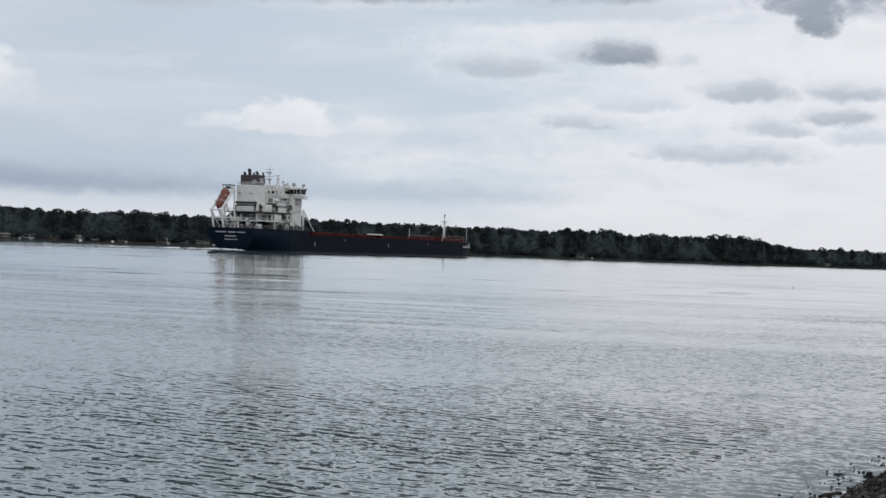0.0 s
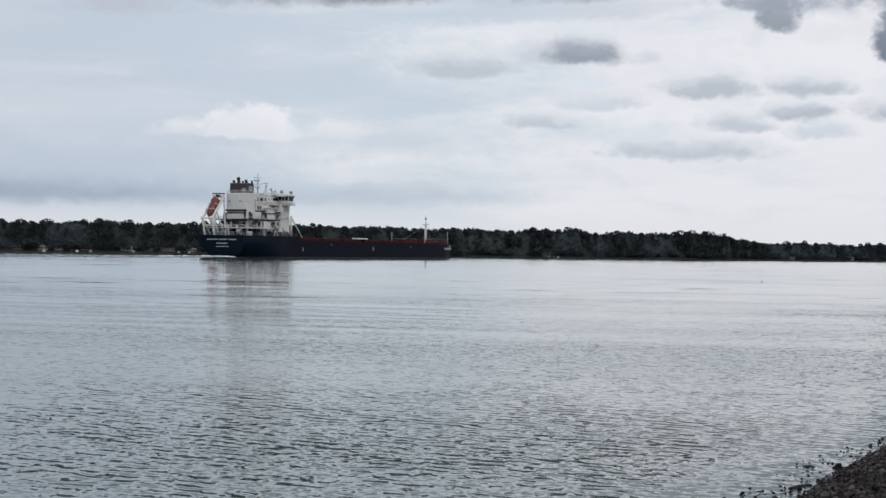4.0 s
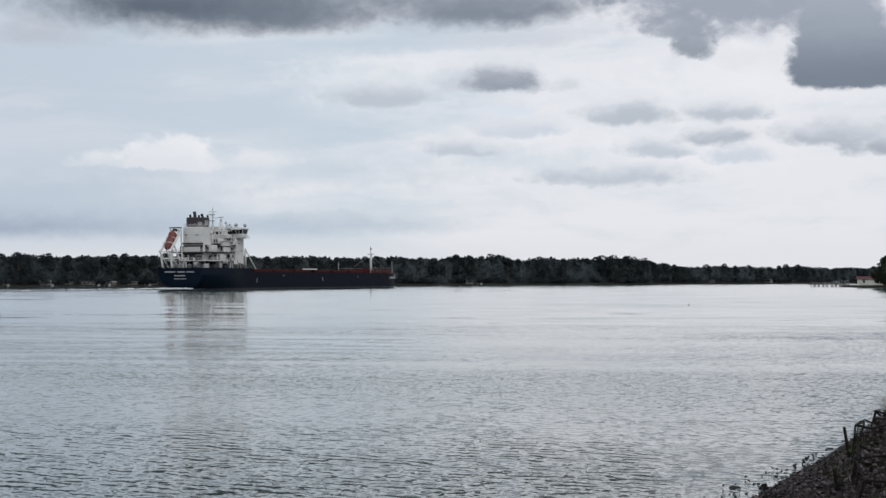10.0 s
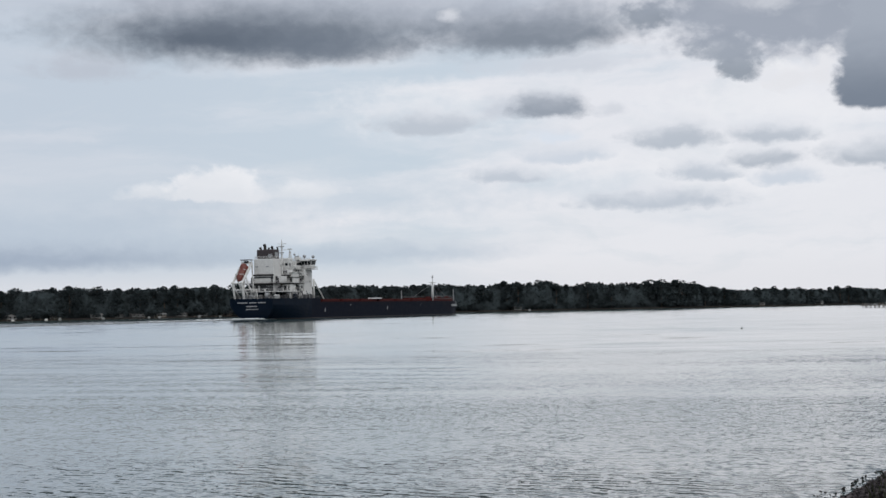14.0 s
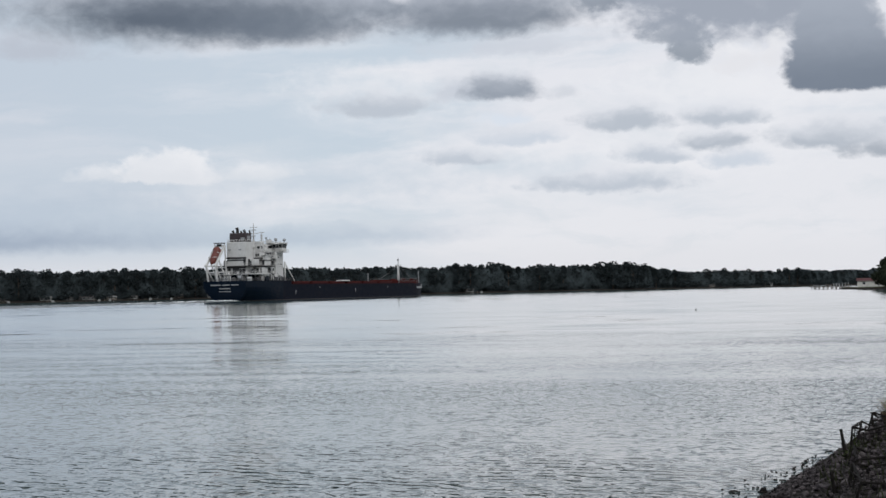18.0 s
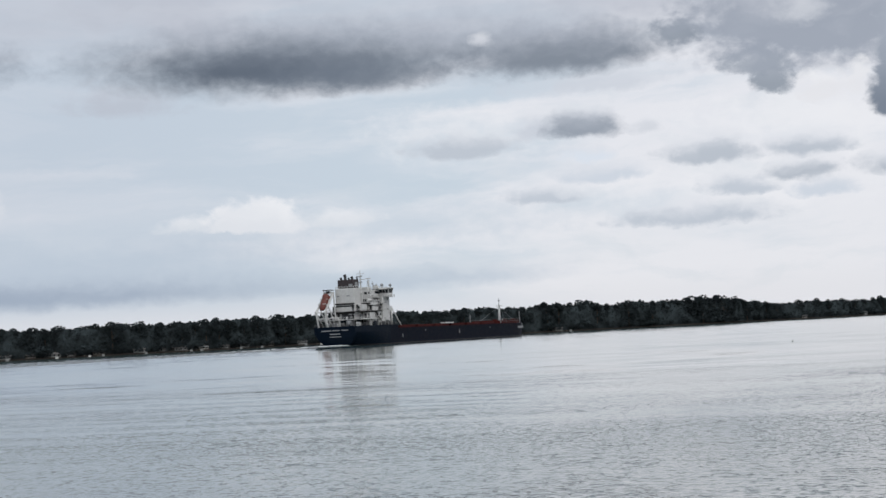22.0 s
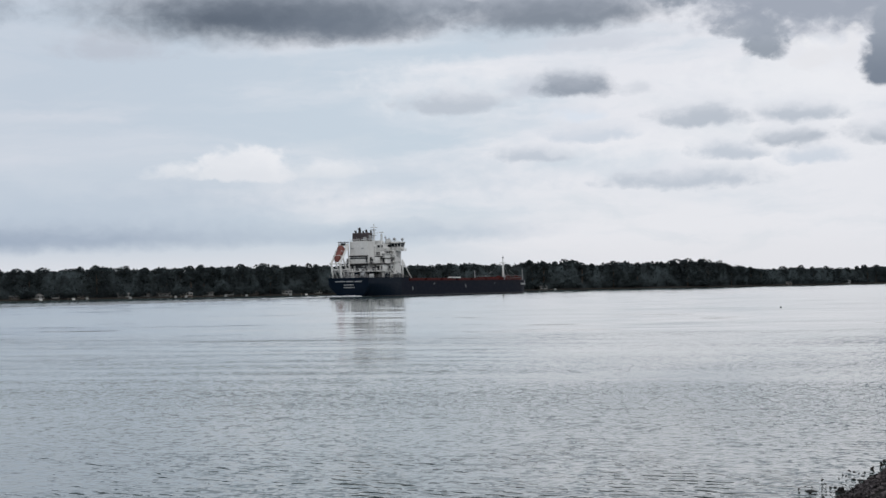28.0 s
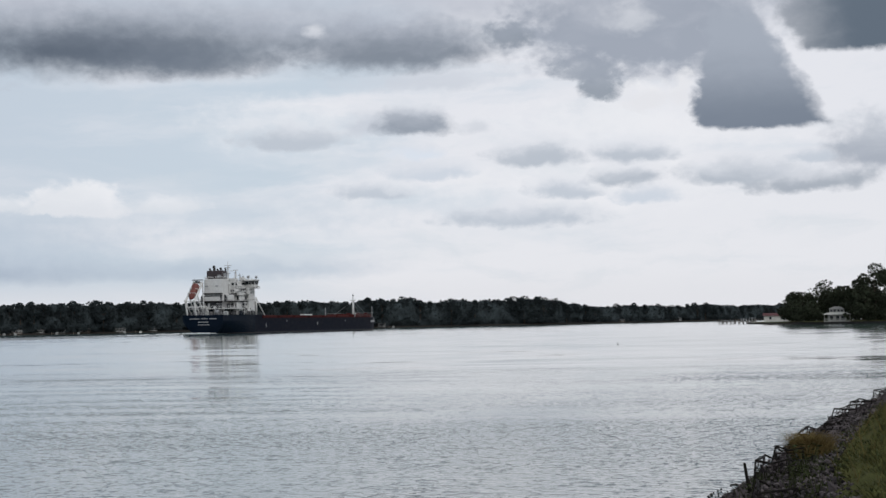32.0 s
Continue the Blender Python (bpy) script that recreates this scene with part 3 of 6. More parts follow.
def build_hinterland():
    """Flat land behind the eye and behind the point, to close the place."""
    bm = bmesh.new()
    pts = [(-40, -45), (10, -10), (30, 30), (70, 100), (180, 230), (235, 400), (222, 520), (190, 560), (4000, 1500), (4000, -3000), (-2000, -3000)]
    vs = [bm.verts.new((x, y, 1.1 if y > 350 else 1.85)) for x, y in pts]
    bm.faces.new(vs[::-1])
    bmesh.ops.triangulate(bm, faces=bm.faces)
    bmesh.ops.recalc_face_normals(bm, faces=bm.faces)
    for f in bm.faces:
        if f.normal.z < 0:
            f.normal_flip()
    tagged(part("lawn", bm, LAWN), "flat mown lawn behind the river bank", "lawn", kind="structure")


build_hinterland()

# ---- far shore ----
SHORE = [(-75, 1250), (-45, 1050), (-31, 1000), (-24, 1030), (-17, 1080), (-10, 1160), (-4, 1250), (0, 1330), (4, 1450), (7, 1600), (10, 1750), (20, 2000)]
# bearing and height of the tree tops (degrees over the horizon)
TOPS = [(-31, 1.0), (-28.6, 1.12), (-26.6, 0.98), (-24.4, 1.03), (-23.1, 1.1), (-22.1, 1.02), (-20, 1.0), (-18.9, 1.06), (-14.7, 1.0), (-12.0, 1.0), (-11.2, 0.96), (-9.0, 1.0), (-7.7, 0.92), (-6.35, 1.03), (-5.85, 0.9), (-5.2, 1.04), (-4.5, 0.86), (-3.3, 0.92), (-1.3, 0.9), (0.0, 0.95), (0.9, 0.76), (1.75, 0.64), (2.3, 0.53), (3.3, 0.6), (4.1, 0.56), (5.3, 0.51), (6.4, 0.58), (7.1, 0.5), (8.4, 0.5), (12, 0.45)]


def along(table, az):
    return float(np.interp(az, [a for a, _ in table], [b for _, b in table]))


def build_far_land():
    bm = bmesh.new()
    azs = np.arange(-75, 20.1, 1.5)
    rows = []
    for d, z in ((-4, -0.6), (0, 0.5), (3, 1.0), (40, 2.0), (400, 3.0), (2600, 3.0)):
        rows.append([bm.verts.new(toward(a, along(SHORE, a) + d + 3 * noise.noise(Vector((a * 0.7, 0, 2))), z)) for a in azs])
    for a, b in zip(rows, rows[1:]):
        for i in range(len(azs) - 1):
            bm.faces.new((a[i], a[i + 1], b[i + 1], b[i]))
    bmesh.ops.recalc_face_normals(bm, faces=bm.faces)
    tagged(part("far_shore", bm, SOIL, smooth=True), "low dark far river shore under the woods", "shore", kind="structure")


build_far_land()


def leaf_cloud(seed, height, width, count, leaf, lobes=9, low=0.18, tall=0.9):
    """A crown: many small leaf clumps on the skins of overlapping lobes, with gaps."""
    rng = np.random.default_rng(seed)
    verts, faces = [], []
    cs, rs = [], []
    for i in range(lobes):
        k = i / max(1, lobes - 1)
        h = height * (low + (tall - low) * k) if i else height * 0.6
        spread = width * 0.36 * (1 - 0.75 * abs(k - 0.4) ** 1.3)
        w = rng.uniform(0, 6.283)
        cs.append((spread * math.cos(w) * (i > 0), spread * math.sin(w) * (i > 0), h))
        rs.append(width * rng.uniform(0.17, 0.27) * (1.0 if i else 1.6))
    for j in range(count):
        i = rng.integers(0, lobes)
        v = rng.normal(size=3)
        v /= np.linalg.norm(v)
        r = rs[i] * rng.uniform(0.72, 1.08)
        c = np.array(cs[i]) + v * r * (1, 1, 0.85)
        if c[2] < height * 0.06 or c[2] > height * 1.03:
            continue
        a = rng.normal(size=3)
        a /= np.linalg.norm(a)
        b = np.cross(a, rng.normal(size=3))
        b /= np.linalg.norm(b) + 1e-9
        s = leaf * rng.uniform(0.6, 1.3)
        n = np.cross(a, b) * s * 0.35
        k = len(verts)
        verts += [tuple(c - a * s + n), tuple(c - b * s * 0.7), tuple(c + a * s + n), tuple(c + b * s * 0.7), tuple(c + n * 0.4)]
        faces += [(k, k + 1, k + 4), (k + 1, k + 2, k + 4), (k + 2, k + 3, k + 4), (k + 3, k, k + 4)]
    me = bpy.data.meshes.new("crown")
    me.from_pydata(verts, [], faces)
    return me, cs


def make_tree(seed, height, width, count, leaf, leaves, name="tree", label="tall leafy green tree on the shore", low=0.18, tall=0.9):
    me, cs = leaf_cloud(seed, height, width, count, leaf, low=low, tall=tall)
    root = thing(name, label, "tree")
    bm = bmesh.new()
    rng = random.Random(seed)
    r = height * 0.018 + 0.08
    rod(bm, (0, 0, -0.3), (0, 0, height * 0.35), r, r * 0.75, 7)
    rod(bm, (0, 0, height * 0.35), (rng.uniform(-.4, .4), rng.uniform(-.4, .4), height * 0.75), r * 0.75, r * 0.25, 6)
    for c in cs[1:]:
        rod(bm, (0, 0, min(c[2] * 0.8, height * 0.5)), c, r * 0.4, r * 0.12, 4)
    part("trunk", bm, BARK, root)
    link("crown", me, leaves, root)
    return root


def build_far_woods():
    kinds = [make_tree(s, 20, w, 1300, 0.72, FOLIAGE_HAZED, label="dark green broadleaf tree on the far shore", low=lo) for s, w, lo in ((1, 13, .15), (2, 10, .12), (3, 15, .2), (4, 9, .1), (5, 12, .1), (6, 17, .22))]
    rng = random.Random(3)
    used = set()
    az = -31.5
    first = True
    while az < 10.5:
        d = along(SHORE, az)
        step = rng.uniform(6, 11) / d * 57.3
        z0 = 1.2
        top = (along(TOPS, az) + rng.uniform(-0.10, 0.04)) * d / 57.3 + EYE - z0
        k = rng.randrange(6)
        s = max(0.35, top / 20)
        m = Matrix.Translation(toward(az, d + rng.uniform(9, 26), z0)) @ pose(0, 0, 0, 0, 0, rng.uniform(0, 360)) @ Matrix.Diagonal((s * rng.uniform(.85, 1.1), s * rng.uniform(.85, 1.1), s, 1))
        if k in used:
            tree = copy_thing(kinds[k], m)
            tree.matrix_basis = m
        else:
            used.add(k)
            kinds[k].matrix_basis = m
            tree = kinds[k]
        tagged(tree, group="trees of the far shore")
        az += step
    # the depth of the woods behind and the scrub in front, as one mass
    verts, faces = [], []
    rr = np.random.default_rng(11)
    me0, _ = leaf_cloud(77, 20, 14, 260, 1.15, low=0.1)
    me1, _ = leaf_cloud(78, 20, 18, 200, 1.3, low=0.1)
    for i in range(420):
        az = rr.uniform(-33, 11)
        d = along(SHORE, az)
        front = i % 2 == 0
        h = rr.uniform(3, 8) if front else (along(TOPS, az) - rr.uniform(0.0, 0.14)) * d / 57.3 + EYE - 1.2
        p = toward(az, d + (rr.uniform(3, 9) if front else rr.uniform(28, 60)), 1.0)
        s = h / 20
        w = s * rr.uniform(0.9, 1.5) * (1.6 if front else 1.0)
        me = me0 if i % 2 else me1
        k = len(verts)
        ca, sa = math.cos(i), math.sin(i)
        verts += [(p.x + w * (v.co.x * ca - v.co.y * sa), p.y + w * (v.co.x * sa + v.co.y * ca), p.z + s * v.co.z) for v in me.vertices]
        faces += [tuple(k + q for q in f.vertices) for f in me.polygons]
    # the closed body of the wood, lumpy like crowns pressed together, clad in leaf clumps
    azs = np.arange(-34, 12, 0.08)
    rows = []
    for row, (dd, hh) in enumerate(((13, 0.0), (14, 0.34), (16, 0.64), (20, 0.83), (27, 0.93), (60, 0.5))):
        for a in azs:
            d = along(SHORE, a)
            h = along(TOPS, a) * d / 57.3 + EYE - 1.2
            lump = 0.10 * abs(math.sin(a * 3.3 + 2.2 * noise.noise(Vector((a, row * 0.2, 7))))) + noise.noise(Vector((a * 6, row * 1.7, 4))) * 0.05 - 0.06
            q = toward(a, d + dd - 22 * lump, 0.6 + h * max(0, hh + lump * (hh > 0)))
            rows.append((q.x, q.y, q.z))
    n = len(azs)
    k0 = len(verts)
    verts += rows
    for r in range(5):
        for i in range(n - 1):
            faces.append((k0 + r * n + i, k0 + r * n + i + 1, k0 + (r + 1) * n + i + 1, k0 + (r + 1) * n + i))
    grid = np.array(rows).reshape(6, n, 3)
    for _ in range(40000):
        r, i = rr.uniform(0, 4.2), rr.uniform(0, n - 1.01)
        r0, i0, fr, fi = int(r), int(i), r % 1, i % 1
        c = (grid[r0, i0] * (1 - fr) + grid[r0 + 1, i0] * fr) * (1 - fi) + (grid[r0, i0 + 1] * (1 - fr) + grid[r0 + 1, i0 + 1] * fr) * fi
        c = c + rr.normal(size=3) * (0.5, 0.5, 0.45)
        a = rr.normal(size=3)
        a /= np.linalg.norm(a)
        b = np.cross(a, rr.normal(size=3))
        b /= np.linalg.norm(b) + 1e-9
        sz = rr.uniform(0.4, 1.0)
        k = len(verts)
        verts += [tuple(c - a * sz), tuple(c - b * sz * 0.8), tuple(c + a * sz), tuple(c + b * sz * 0.8)]
        faces += [(k, k + 1, k + 2), (k + 2, k + 3, k)]
    me = bpy.data.meshes.new("far_woods")
    me.from_pydata(verts, [], faces)
    tagged(link("far_woods", me, FOLIAGE_HAZED), "dense dark green woods along the far shore", "woods", kind="stuff")
    bpy.data.meshes.remove(me0), bpy.data.meshes.remove(me1)


build_far_woods()


# ---- the freighter: starboard is +x, the bow +y, the waterline z 0 ----
SHIP_LENGTH, SHIP_BEAM = 211.0, 23.8
SHIP_START, SHIP_HEADING, SHIP_SPEED = (-200.93, 557.17), 14.89, 4.62
POOP, DECK = 9.1, 7.3


def hull_half(y, z):
    """Half breadth of the hull at y, z."""
    h = SHIP_BEAM / 2
    if y < 34:
        k = min(1.0, y / 34)
        full = h * (0.915 + 0.085 * math.sin(k * math.pi / 2))
        low = max(0.0, 1 - max(0.0, z + 1.0) / 7.5)
        return full * (1 - low ** 1.6 * 0.55 * (1 - k) ** 1.2)
    if y > 185:
        k = (y - 185) / (SHIP_LENGTH - 185)
        flare = 0.10 * max(0, z) / 8 * k
        return h * max(0.012, (1 - k ** 2.4) ** 0.62 + flare * (1 - k))
    return h


def hull_deck(y):
    return POOP if y <= 41 else DECK if y < 192 else DECK + 1.2 * ((y - 192) / 19) ** 1.3


def build_ship():
    ship = thing("bulk_carrier", "long navy-hulled bulk carrier with white aft superstructure under way", "cargo ship")
    ys = [0, 1.5, 4, 8, 13, 19, 26, 33, 40.9, 41.1, 60, 90, 120, 150, 170, 185, 189, 193, 197, 200.5, 203.5, 206, 208.3, 210, 211]
    bm = bmesh.new()
    rings = []
    for y in ys:
        top = hull_deck(y)
        zs = [-1.6, -0.5, 0.45, 1.6, 3.0, 4.6, 6.2, top - 0.4, top]
        yy = lambda z: y + (2.2 * max(0, 1 - z / 6.5) if y < 2 else 0.0) - (0.8 * max(0, 1 - abs(z) / 7) if y > 209.5 else 0)
        side = [Vector((hull_half(y, z), yy(z), z)) for z in zs]
        rings.append([Vector((-v.x, v.y, v.z)) for v in side] + side[::-1])
    vs = loft(bm, rings, close=True)
    for f in bm.faces:
        c = f.calc_center_median()
        # stern that turns from the light takes the darker tone, the side the other
        f.material_index = 2 if c.z < 0.3 else (0 if c.y < 33 or c.z > 90 else 1)
    bmesh.ops.recalc_face_normals(bm, faces=bm.faces)
    hull = part("hull", bm, HULL, ship, "navy steel hull, toned for light along the side and streaked with dirt")
    hull.data.materials.append(HULL_LIT_SIDE), hull.data.materials.append(BOOT)
    # rubbing strake and sheer strip
    for s in (-1, 1):
        bm = bmesh.new()
        for a, b in zip([42, 60, 100, 150], [60, 100, 150, 187]):
            x = s * SHIP_BEAM / 2
            box(bm, min(x, x - s * .25), max(x, x - s * .25), a, b, DECK + 0.02, DECK + 0.42)
        part("bulwark", bm, MAROON, ship, "rust-red bulwark along the deck edge")
        bm = bmesh.new()
        box(bm, min(s * 11.9, s * 12.02), max(s * 11.9, s * 12.02), 34, 187, 0.9, 1.15)
        part("rubbing_strake", bm, HULL, hull)
    # hatches
    for i in range(6):
        y0 = 49 + i * 19.6
        hatch = part("hatch_coaming", new_box(-8.6, 8.6, y0, y0 + 16.5, DECK, DECK + 1.0, bevel=0.1), OXIDE, ship)
        bm = bmesh.new()
        for k in range(4):
            box(bm, -8.9, 8.9, y0 - .2 + k * 4.25, y0 + 3.9 + k * 4.25, DECK + 1.0, DECK + 1.5, bevel=0.08, top=(0.97, 0.97))
        part("hatch_cover", bm, OXIDE, hatch, "dark red folding hatch cover")
    # stowed white gear on deck
    part("deck_locker", new_box(6.2, 9.4, 99.5, 109.5, DECK + 1.52, DECK + 2.1, bevel=0.12, top=(0.9, 0.98)), CREAM, ship, "pale grey deck locker")
    # forecastle: long red house, pale rail, end posts
    bm = bmesh.new()
    box(bm, -8.9, 8.9, 172, 199, DECK, DECK + 2.15, bevel=0.15, top=(0.99, 0.995))
    part("forecastle_house", bm, OXIDE, ship, "dark red forecastle house")
    bm = bmesh.new()
    for y in np.arange(171, 200, 4):
        rod(bm, (9.6, y, DECK), (9.6, y, DECK + 2.9), 0.07, sides=5)
        rod(bm, (-9.6, y, DECK), (-9.6, y, DECK + 2.9), 0.07, sides=5)
    for s in (-1, 1):
        box(bm, s * 9.6 - .12, s * 9.6 + .12, 171, 200, DECK + 2.78, DECK + 2.98)
        box(bm, s * 9.6 - .05, s * 9.6 + .05, 171, 200, DECK + 1.5, DECK + 1.6)
    part("fore_gantry", bm, SHADED, ship, "pale pipe gantry along the fore deck")
    for x, y, z in ((-9.4, 171, 13.6), (9.0, 199.5, 14.2), (9.4, 171, 11.2)):
        bm = new_rod((x, y, DECK), (x, y, z), 0.28, 0.18, 8)
        rod(bm, (x - .6, y, z - 1.0), (x + .6, y, z - 1.0), .08, sides=5)
        part("deck_post", bm, STEEL, ship, "pale grey vent post")
    # foremast
    bm = new_rod((0, 191.5, DECK), (0, 191.5, 18.0), 0.75, 0.5, 10)
    fore = part("foremast", bm, CREAM, ship, "pale grey tapered foremast", smooth=True)
    part("topmast", new_rod((0, 191.5, 18.0), (0, 191.5, 22.2), 0.3, 0.16, 8), CREAM, fore)
    part("crosstree", new_box(-2.0, 2.0, 190.9, 192.1, 17.7, 18.05, bevel=.05), CREAM, fore)
    part("masthead_light", new_box(-.45, .45, 191.2, 191.9, 20.4, 21.3, bevel=.12), STEEL, fore)
    bm = bmesh.new()
    for s in (-1, 1):
        rod(bm, (0, 191.5, 17.5), (s * 9, 180, DECK + 1), 0.05, sides=4)
        rod(bm, (0, 191.5, 17.5), (s * 5, 203, DECK + 1), 0.05, sides=4)
    part("mast_stays", bm, STEEL, fore)
    # winches, bitts at the bow
    for x, y in ((-5, 196), (0, 198), (6, 197), (3, 192)):
        bm = bmesh.new()
        box(bm, x - 1.1, x + 1.1, y - .9, y + .9, DECK + 2.0, DECK + 2.2)
        rod(bm, (x - 1.2, y, DECK + 2.5), (x + 1.2, y, DECK + 2.5), .45, sides=10)
        part("windlass", bm, OXIDE if x else CREAM, ship, "mooring windlass on the forecastle")
    # anchor and name bars at the bow
    for s in (-1, 1):
        bm = bmesh.new()
        x = s * (hull_half(203.5, 5) + .05)
        box(bm, x - .35, x + .35, 202.8, 204.2, 5.0, 7.0, bevel=.15)
        box(bm, x - .4, x + .4, 202.0, 205.0, 4.7, 5.2, bevel=.1)
        part("anchor", bm, LETTER, ship, "pale stowed anchor")
    bm = bmesh.new()
    for k in range(9):
        y = 190.0 + k * 0.95
        x = hull_half(y, 5.2)
        box(bm, x - .12, x + .05, y, y + .62, 4.6, 5.7)
    part("bow_name", bm, LETTER, hull, "white bars of bow lettering")
    # marks on the side
    for y, z0, z1 in ((45, 2.8, 4.6), (70, 5.6, 6.2), (110, 3.6, 5.2), (150, 5.3, 5.9)):
        bm = new_box(11.86, 11.95, y, y + .55, z0, z1)
        part("draught_mark", bm, LETTER, hull, "pale hull mark")
    # stern lettering as bars
    for z, half, n, hgt in ((7.35, 7.2, 19, 0.5), (5.75, 2.8, 7, 0.46), (4.45, 3.2, 10, 0.4)):
        w = 2 * half / n
        y = 2.2 * max(0, 1 - z / 6.5)
        for i in range(n):
            x = -half + w * i
            if n == 19 and i in (7, 13):
                continue
            part("lettering_bar", new_box(x + .08, x + w - .14, y - .07, y + .3, z - hgt / 2, z + hgt / 2), LETTER, hull, "white bar of the lettering on the transom")

    # -- aft superstructure --
    def house(name, x0, x1, y0, y1, z0, z1, mat=WHITE, label="", bevel=.12, parent=ship):
        return part(name, new_box(x0, x1, y0, y1, z0, z1, bevel=bevel), mat, parent, label)

    def slab(x0, x1, y0, y1, z, edge=True):
        # the decks at 16.0 and 19.6 are dark all over, as their shadow line
        d = part("deck_slab", new_box(x0, x1, y0, y1, z - .4, z, bevel=.05), SOOT_SHADE if z in (16.0, 19.6) else WHITE, ship)
        if edge:
            bm = bmesh.new()
            rail(bm, [(x1 - .1, y1, z), (x1 - .1, y0 + .1, z), (x0 + .1, y0 + .1, z), (x0 + .1, y1, z)], 1.15, 1.8, .035)
            part("railing", bm, WHITE, d, "white tube railing")
        return d

    def ports(parent, x, ys, z, w=.7, h=.9, axis="x"):
        for y in ys:
            bm = new_box(x - .06, x + .06, y - w / 2, y + w / 2, z, z + h, bevel=.02) if axis == "x" else new_box(y - w / 2, y + w / 2, x - .06, x + .06, z, z + h, bevel=.02)
            part("porthole", bm, GLASS, parent)

    poop_rail = bmesh.new()
    pts = [(hull_half(y, 9) - .2, y, POOP) for y in (41, 30, 20, 10, 3, 0.3)]
    rail(poop_rail, pts + [(-x, y, z) for x, y, z in pts[::-1]], 1.15, 2.0, .035)
    part("poop_railing", poop_rail, SHADED, ship, "dull grey railing round the poop")
    # accommodation tiers
    # lowest tier in grey, for the shade of the open deck
    t1 = house("main_house", -9.6, 9.2, 17, 38.5, POOP, 12.4, SHADED, "lower deckhouse greyed as shade, with dark openings between white panels")
    t2 = house("second_tier", -9.0, 8.6, 19, 38.3, 12.4, 16.0)
    t3 = house("third_tier", -8.6, 8.2, 20, 38.0, 16.0, 19.6)
    t4 = house("fourth_tier", -7.6, 7.4, 23, 38.0, 19.6, 22.6)
    # shaded openings as dark plates on the after walls
    for x0, x1, z in ((-8.4, -5.4, 12.6), (6.2, 8.2, 12.6), (-7.6, -5.0, 16.3)):
        part("recess", new_box(x0, x1, 18.85 if z < 16 else 19.85, 19.05 if z < 16 else 20.05, z, z + 2.3, bevel=.05), DARK, t2 if z < 16 else t3, "flat dark panel standing for the shade in an opening")
    slab(-10.8, 10.6, 6.5, 24, 12.4)
    slab(-9.4, 8.8, 8.2, 24, 16.0)
    slab(-7.0, 9.0, 17, 30, 19.6)
    slab(-8.6, 8.6, 21, 38, 22.6)
    for t, x, z in ((t1, 9.2, 10.2), (t2, 8.6, 13.6), (t3, 8.2, 17.2), (t4, 7.4, 20.4)):
        ports(t, x, np.arange(24, 38, 2.6), z)
    ports(t2, 19, (-7, -5, 7.0), 13.5, axis="y")
    ports(t3, 20, (6.9,), 17.2, axis="y")
    # dark recesses: doors and ventilation openings facing aft
    for x, y, z, w, h in ((-7.4, 16.96, 9.5, 2.0, 2.5), (3.4, 16.96, 9.4, 2.6, 2.6), (6.9, 16.95, 9.5, 1.2, 2.2)):
        part("doorway", new_box(x - w / 2, x + w / 2, y - .1, y + .1, z, z + h, bevel=.03), DARK, t1, "dark open doorway")
    # engine casing and funnel
    # foot of the white casing, darkened to stand for deck shade
    base = house("casing_base", -4.4, 5.5, 10.1, 16.7, POOP, 12.4, DARK, "lower casing coloured dark as the shade behind the mooring gear", bevel=.1)
    base_wall = base
    for x in (-3.4, 4.6):
        part("door", new_box(x - .5, x + .5, 9.98, 10.15, POOP + .2, POOP + 2.2, bevel=.03), CREAM, base, "pale steel door")
    house("casing_middle", -4.45, 5.55, 10.05, 16.75, 12.4, 15.4, WHITE, "white middle casing", bevel=.1)
    cas = house("engine_casing", -4.5, 5.6, 10, 16.8, 15.4, 26.8, label="tall white engine casing", bevel=.2)
    for x in (-3.0, 2.4):
        part("vent_grille", new_box(x - .75, x + .75, 9.9, 10.05, 23.0, 23.6, bevel=.03), STEEL, cas)
    # shadow lines across the casing, laid on as dark strips
    for z, (x0, x1) in ((19.75, (-4.55, 5.65)), (15.75, (-4.55, 5.65))):
        part("casing_shade_band", new_box(x0, x1, 9.4, 10.0, z - .55, z + .15, bevel=.04), SOOT_SHADE, cas, "dark strip standing for the shade under a walkway")
    # dark plates for the shade in the casing openings
    for x, z0, z1, w in ((4.7, 16.2, 19.0, 1.1), (0.2, 12.6, 15.0, 3.2), (-3.1, 12.6, 15.0, 1.2)):
        part("opening", new_box(x - w / 2, x + w / 2, 9.86, 10.05, z0, z1, bevel=.03), DARK, cas, "flat dark panel standing for the shade in an opening")
    side_house = house("store_house", 5.75, 8.6, 11.5, 16.6, 16.0, 19.0, label="white store house beside the casing")
    part("opening", new_box(6.4, 7.4, 11.4, 11.6, 16.2, 18.2), DARK, side_house)
    fun = house("funnel", -3.4, 5.0, 10.6, 16.2, 26.8, 30.9, FUNNEL, "dark brown funnel with a pale side mark", bevel=.3)
    part("funnel_mark", new_box(5.0, 5.06, 12.2, 15.0, 27.6, 29.6, bevel=.02), LETTER, fun, "pale funnel mark")
    part("funnel_mark", new_box(2.6, 4.6, 10.52, 10.6, 27.4, 28.8, bevel=.02), LETTER, fun)
    for x, y, z, r in ((-2.0, 12, 31.9, .5), (-0.2, 12.6, 33.2, .65), (1.0, 14.2, 31.8, .4), (3.3, 13, 32.2, .55), (4.6, 15.4, 32.0, .35)):
        bm = new_rod((x, y, 30.7), (x, y, z - .6), r, sides=10)
        rod(bm, (x, y, z - .8), (x - .1, y - .45, z), r, r * 1.1, sides=10)
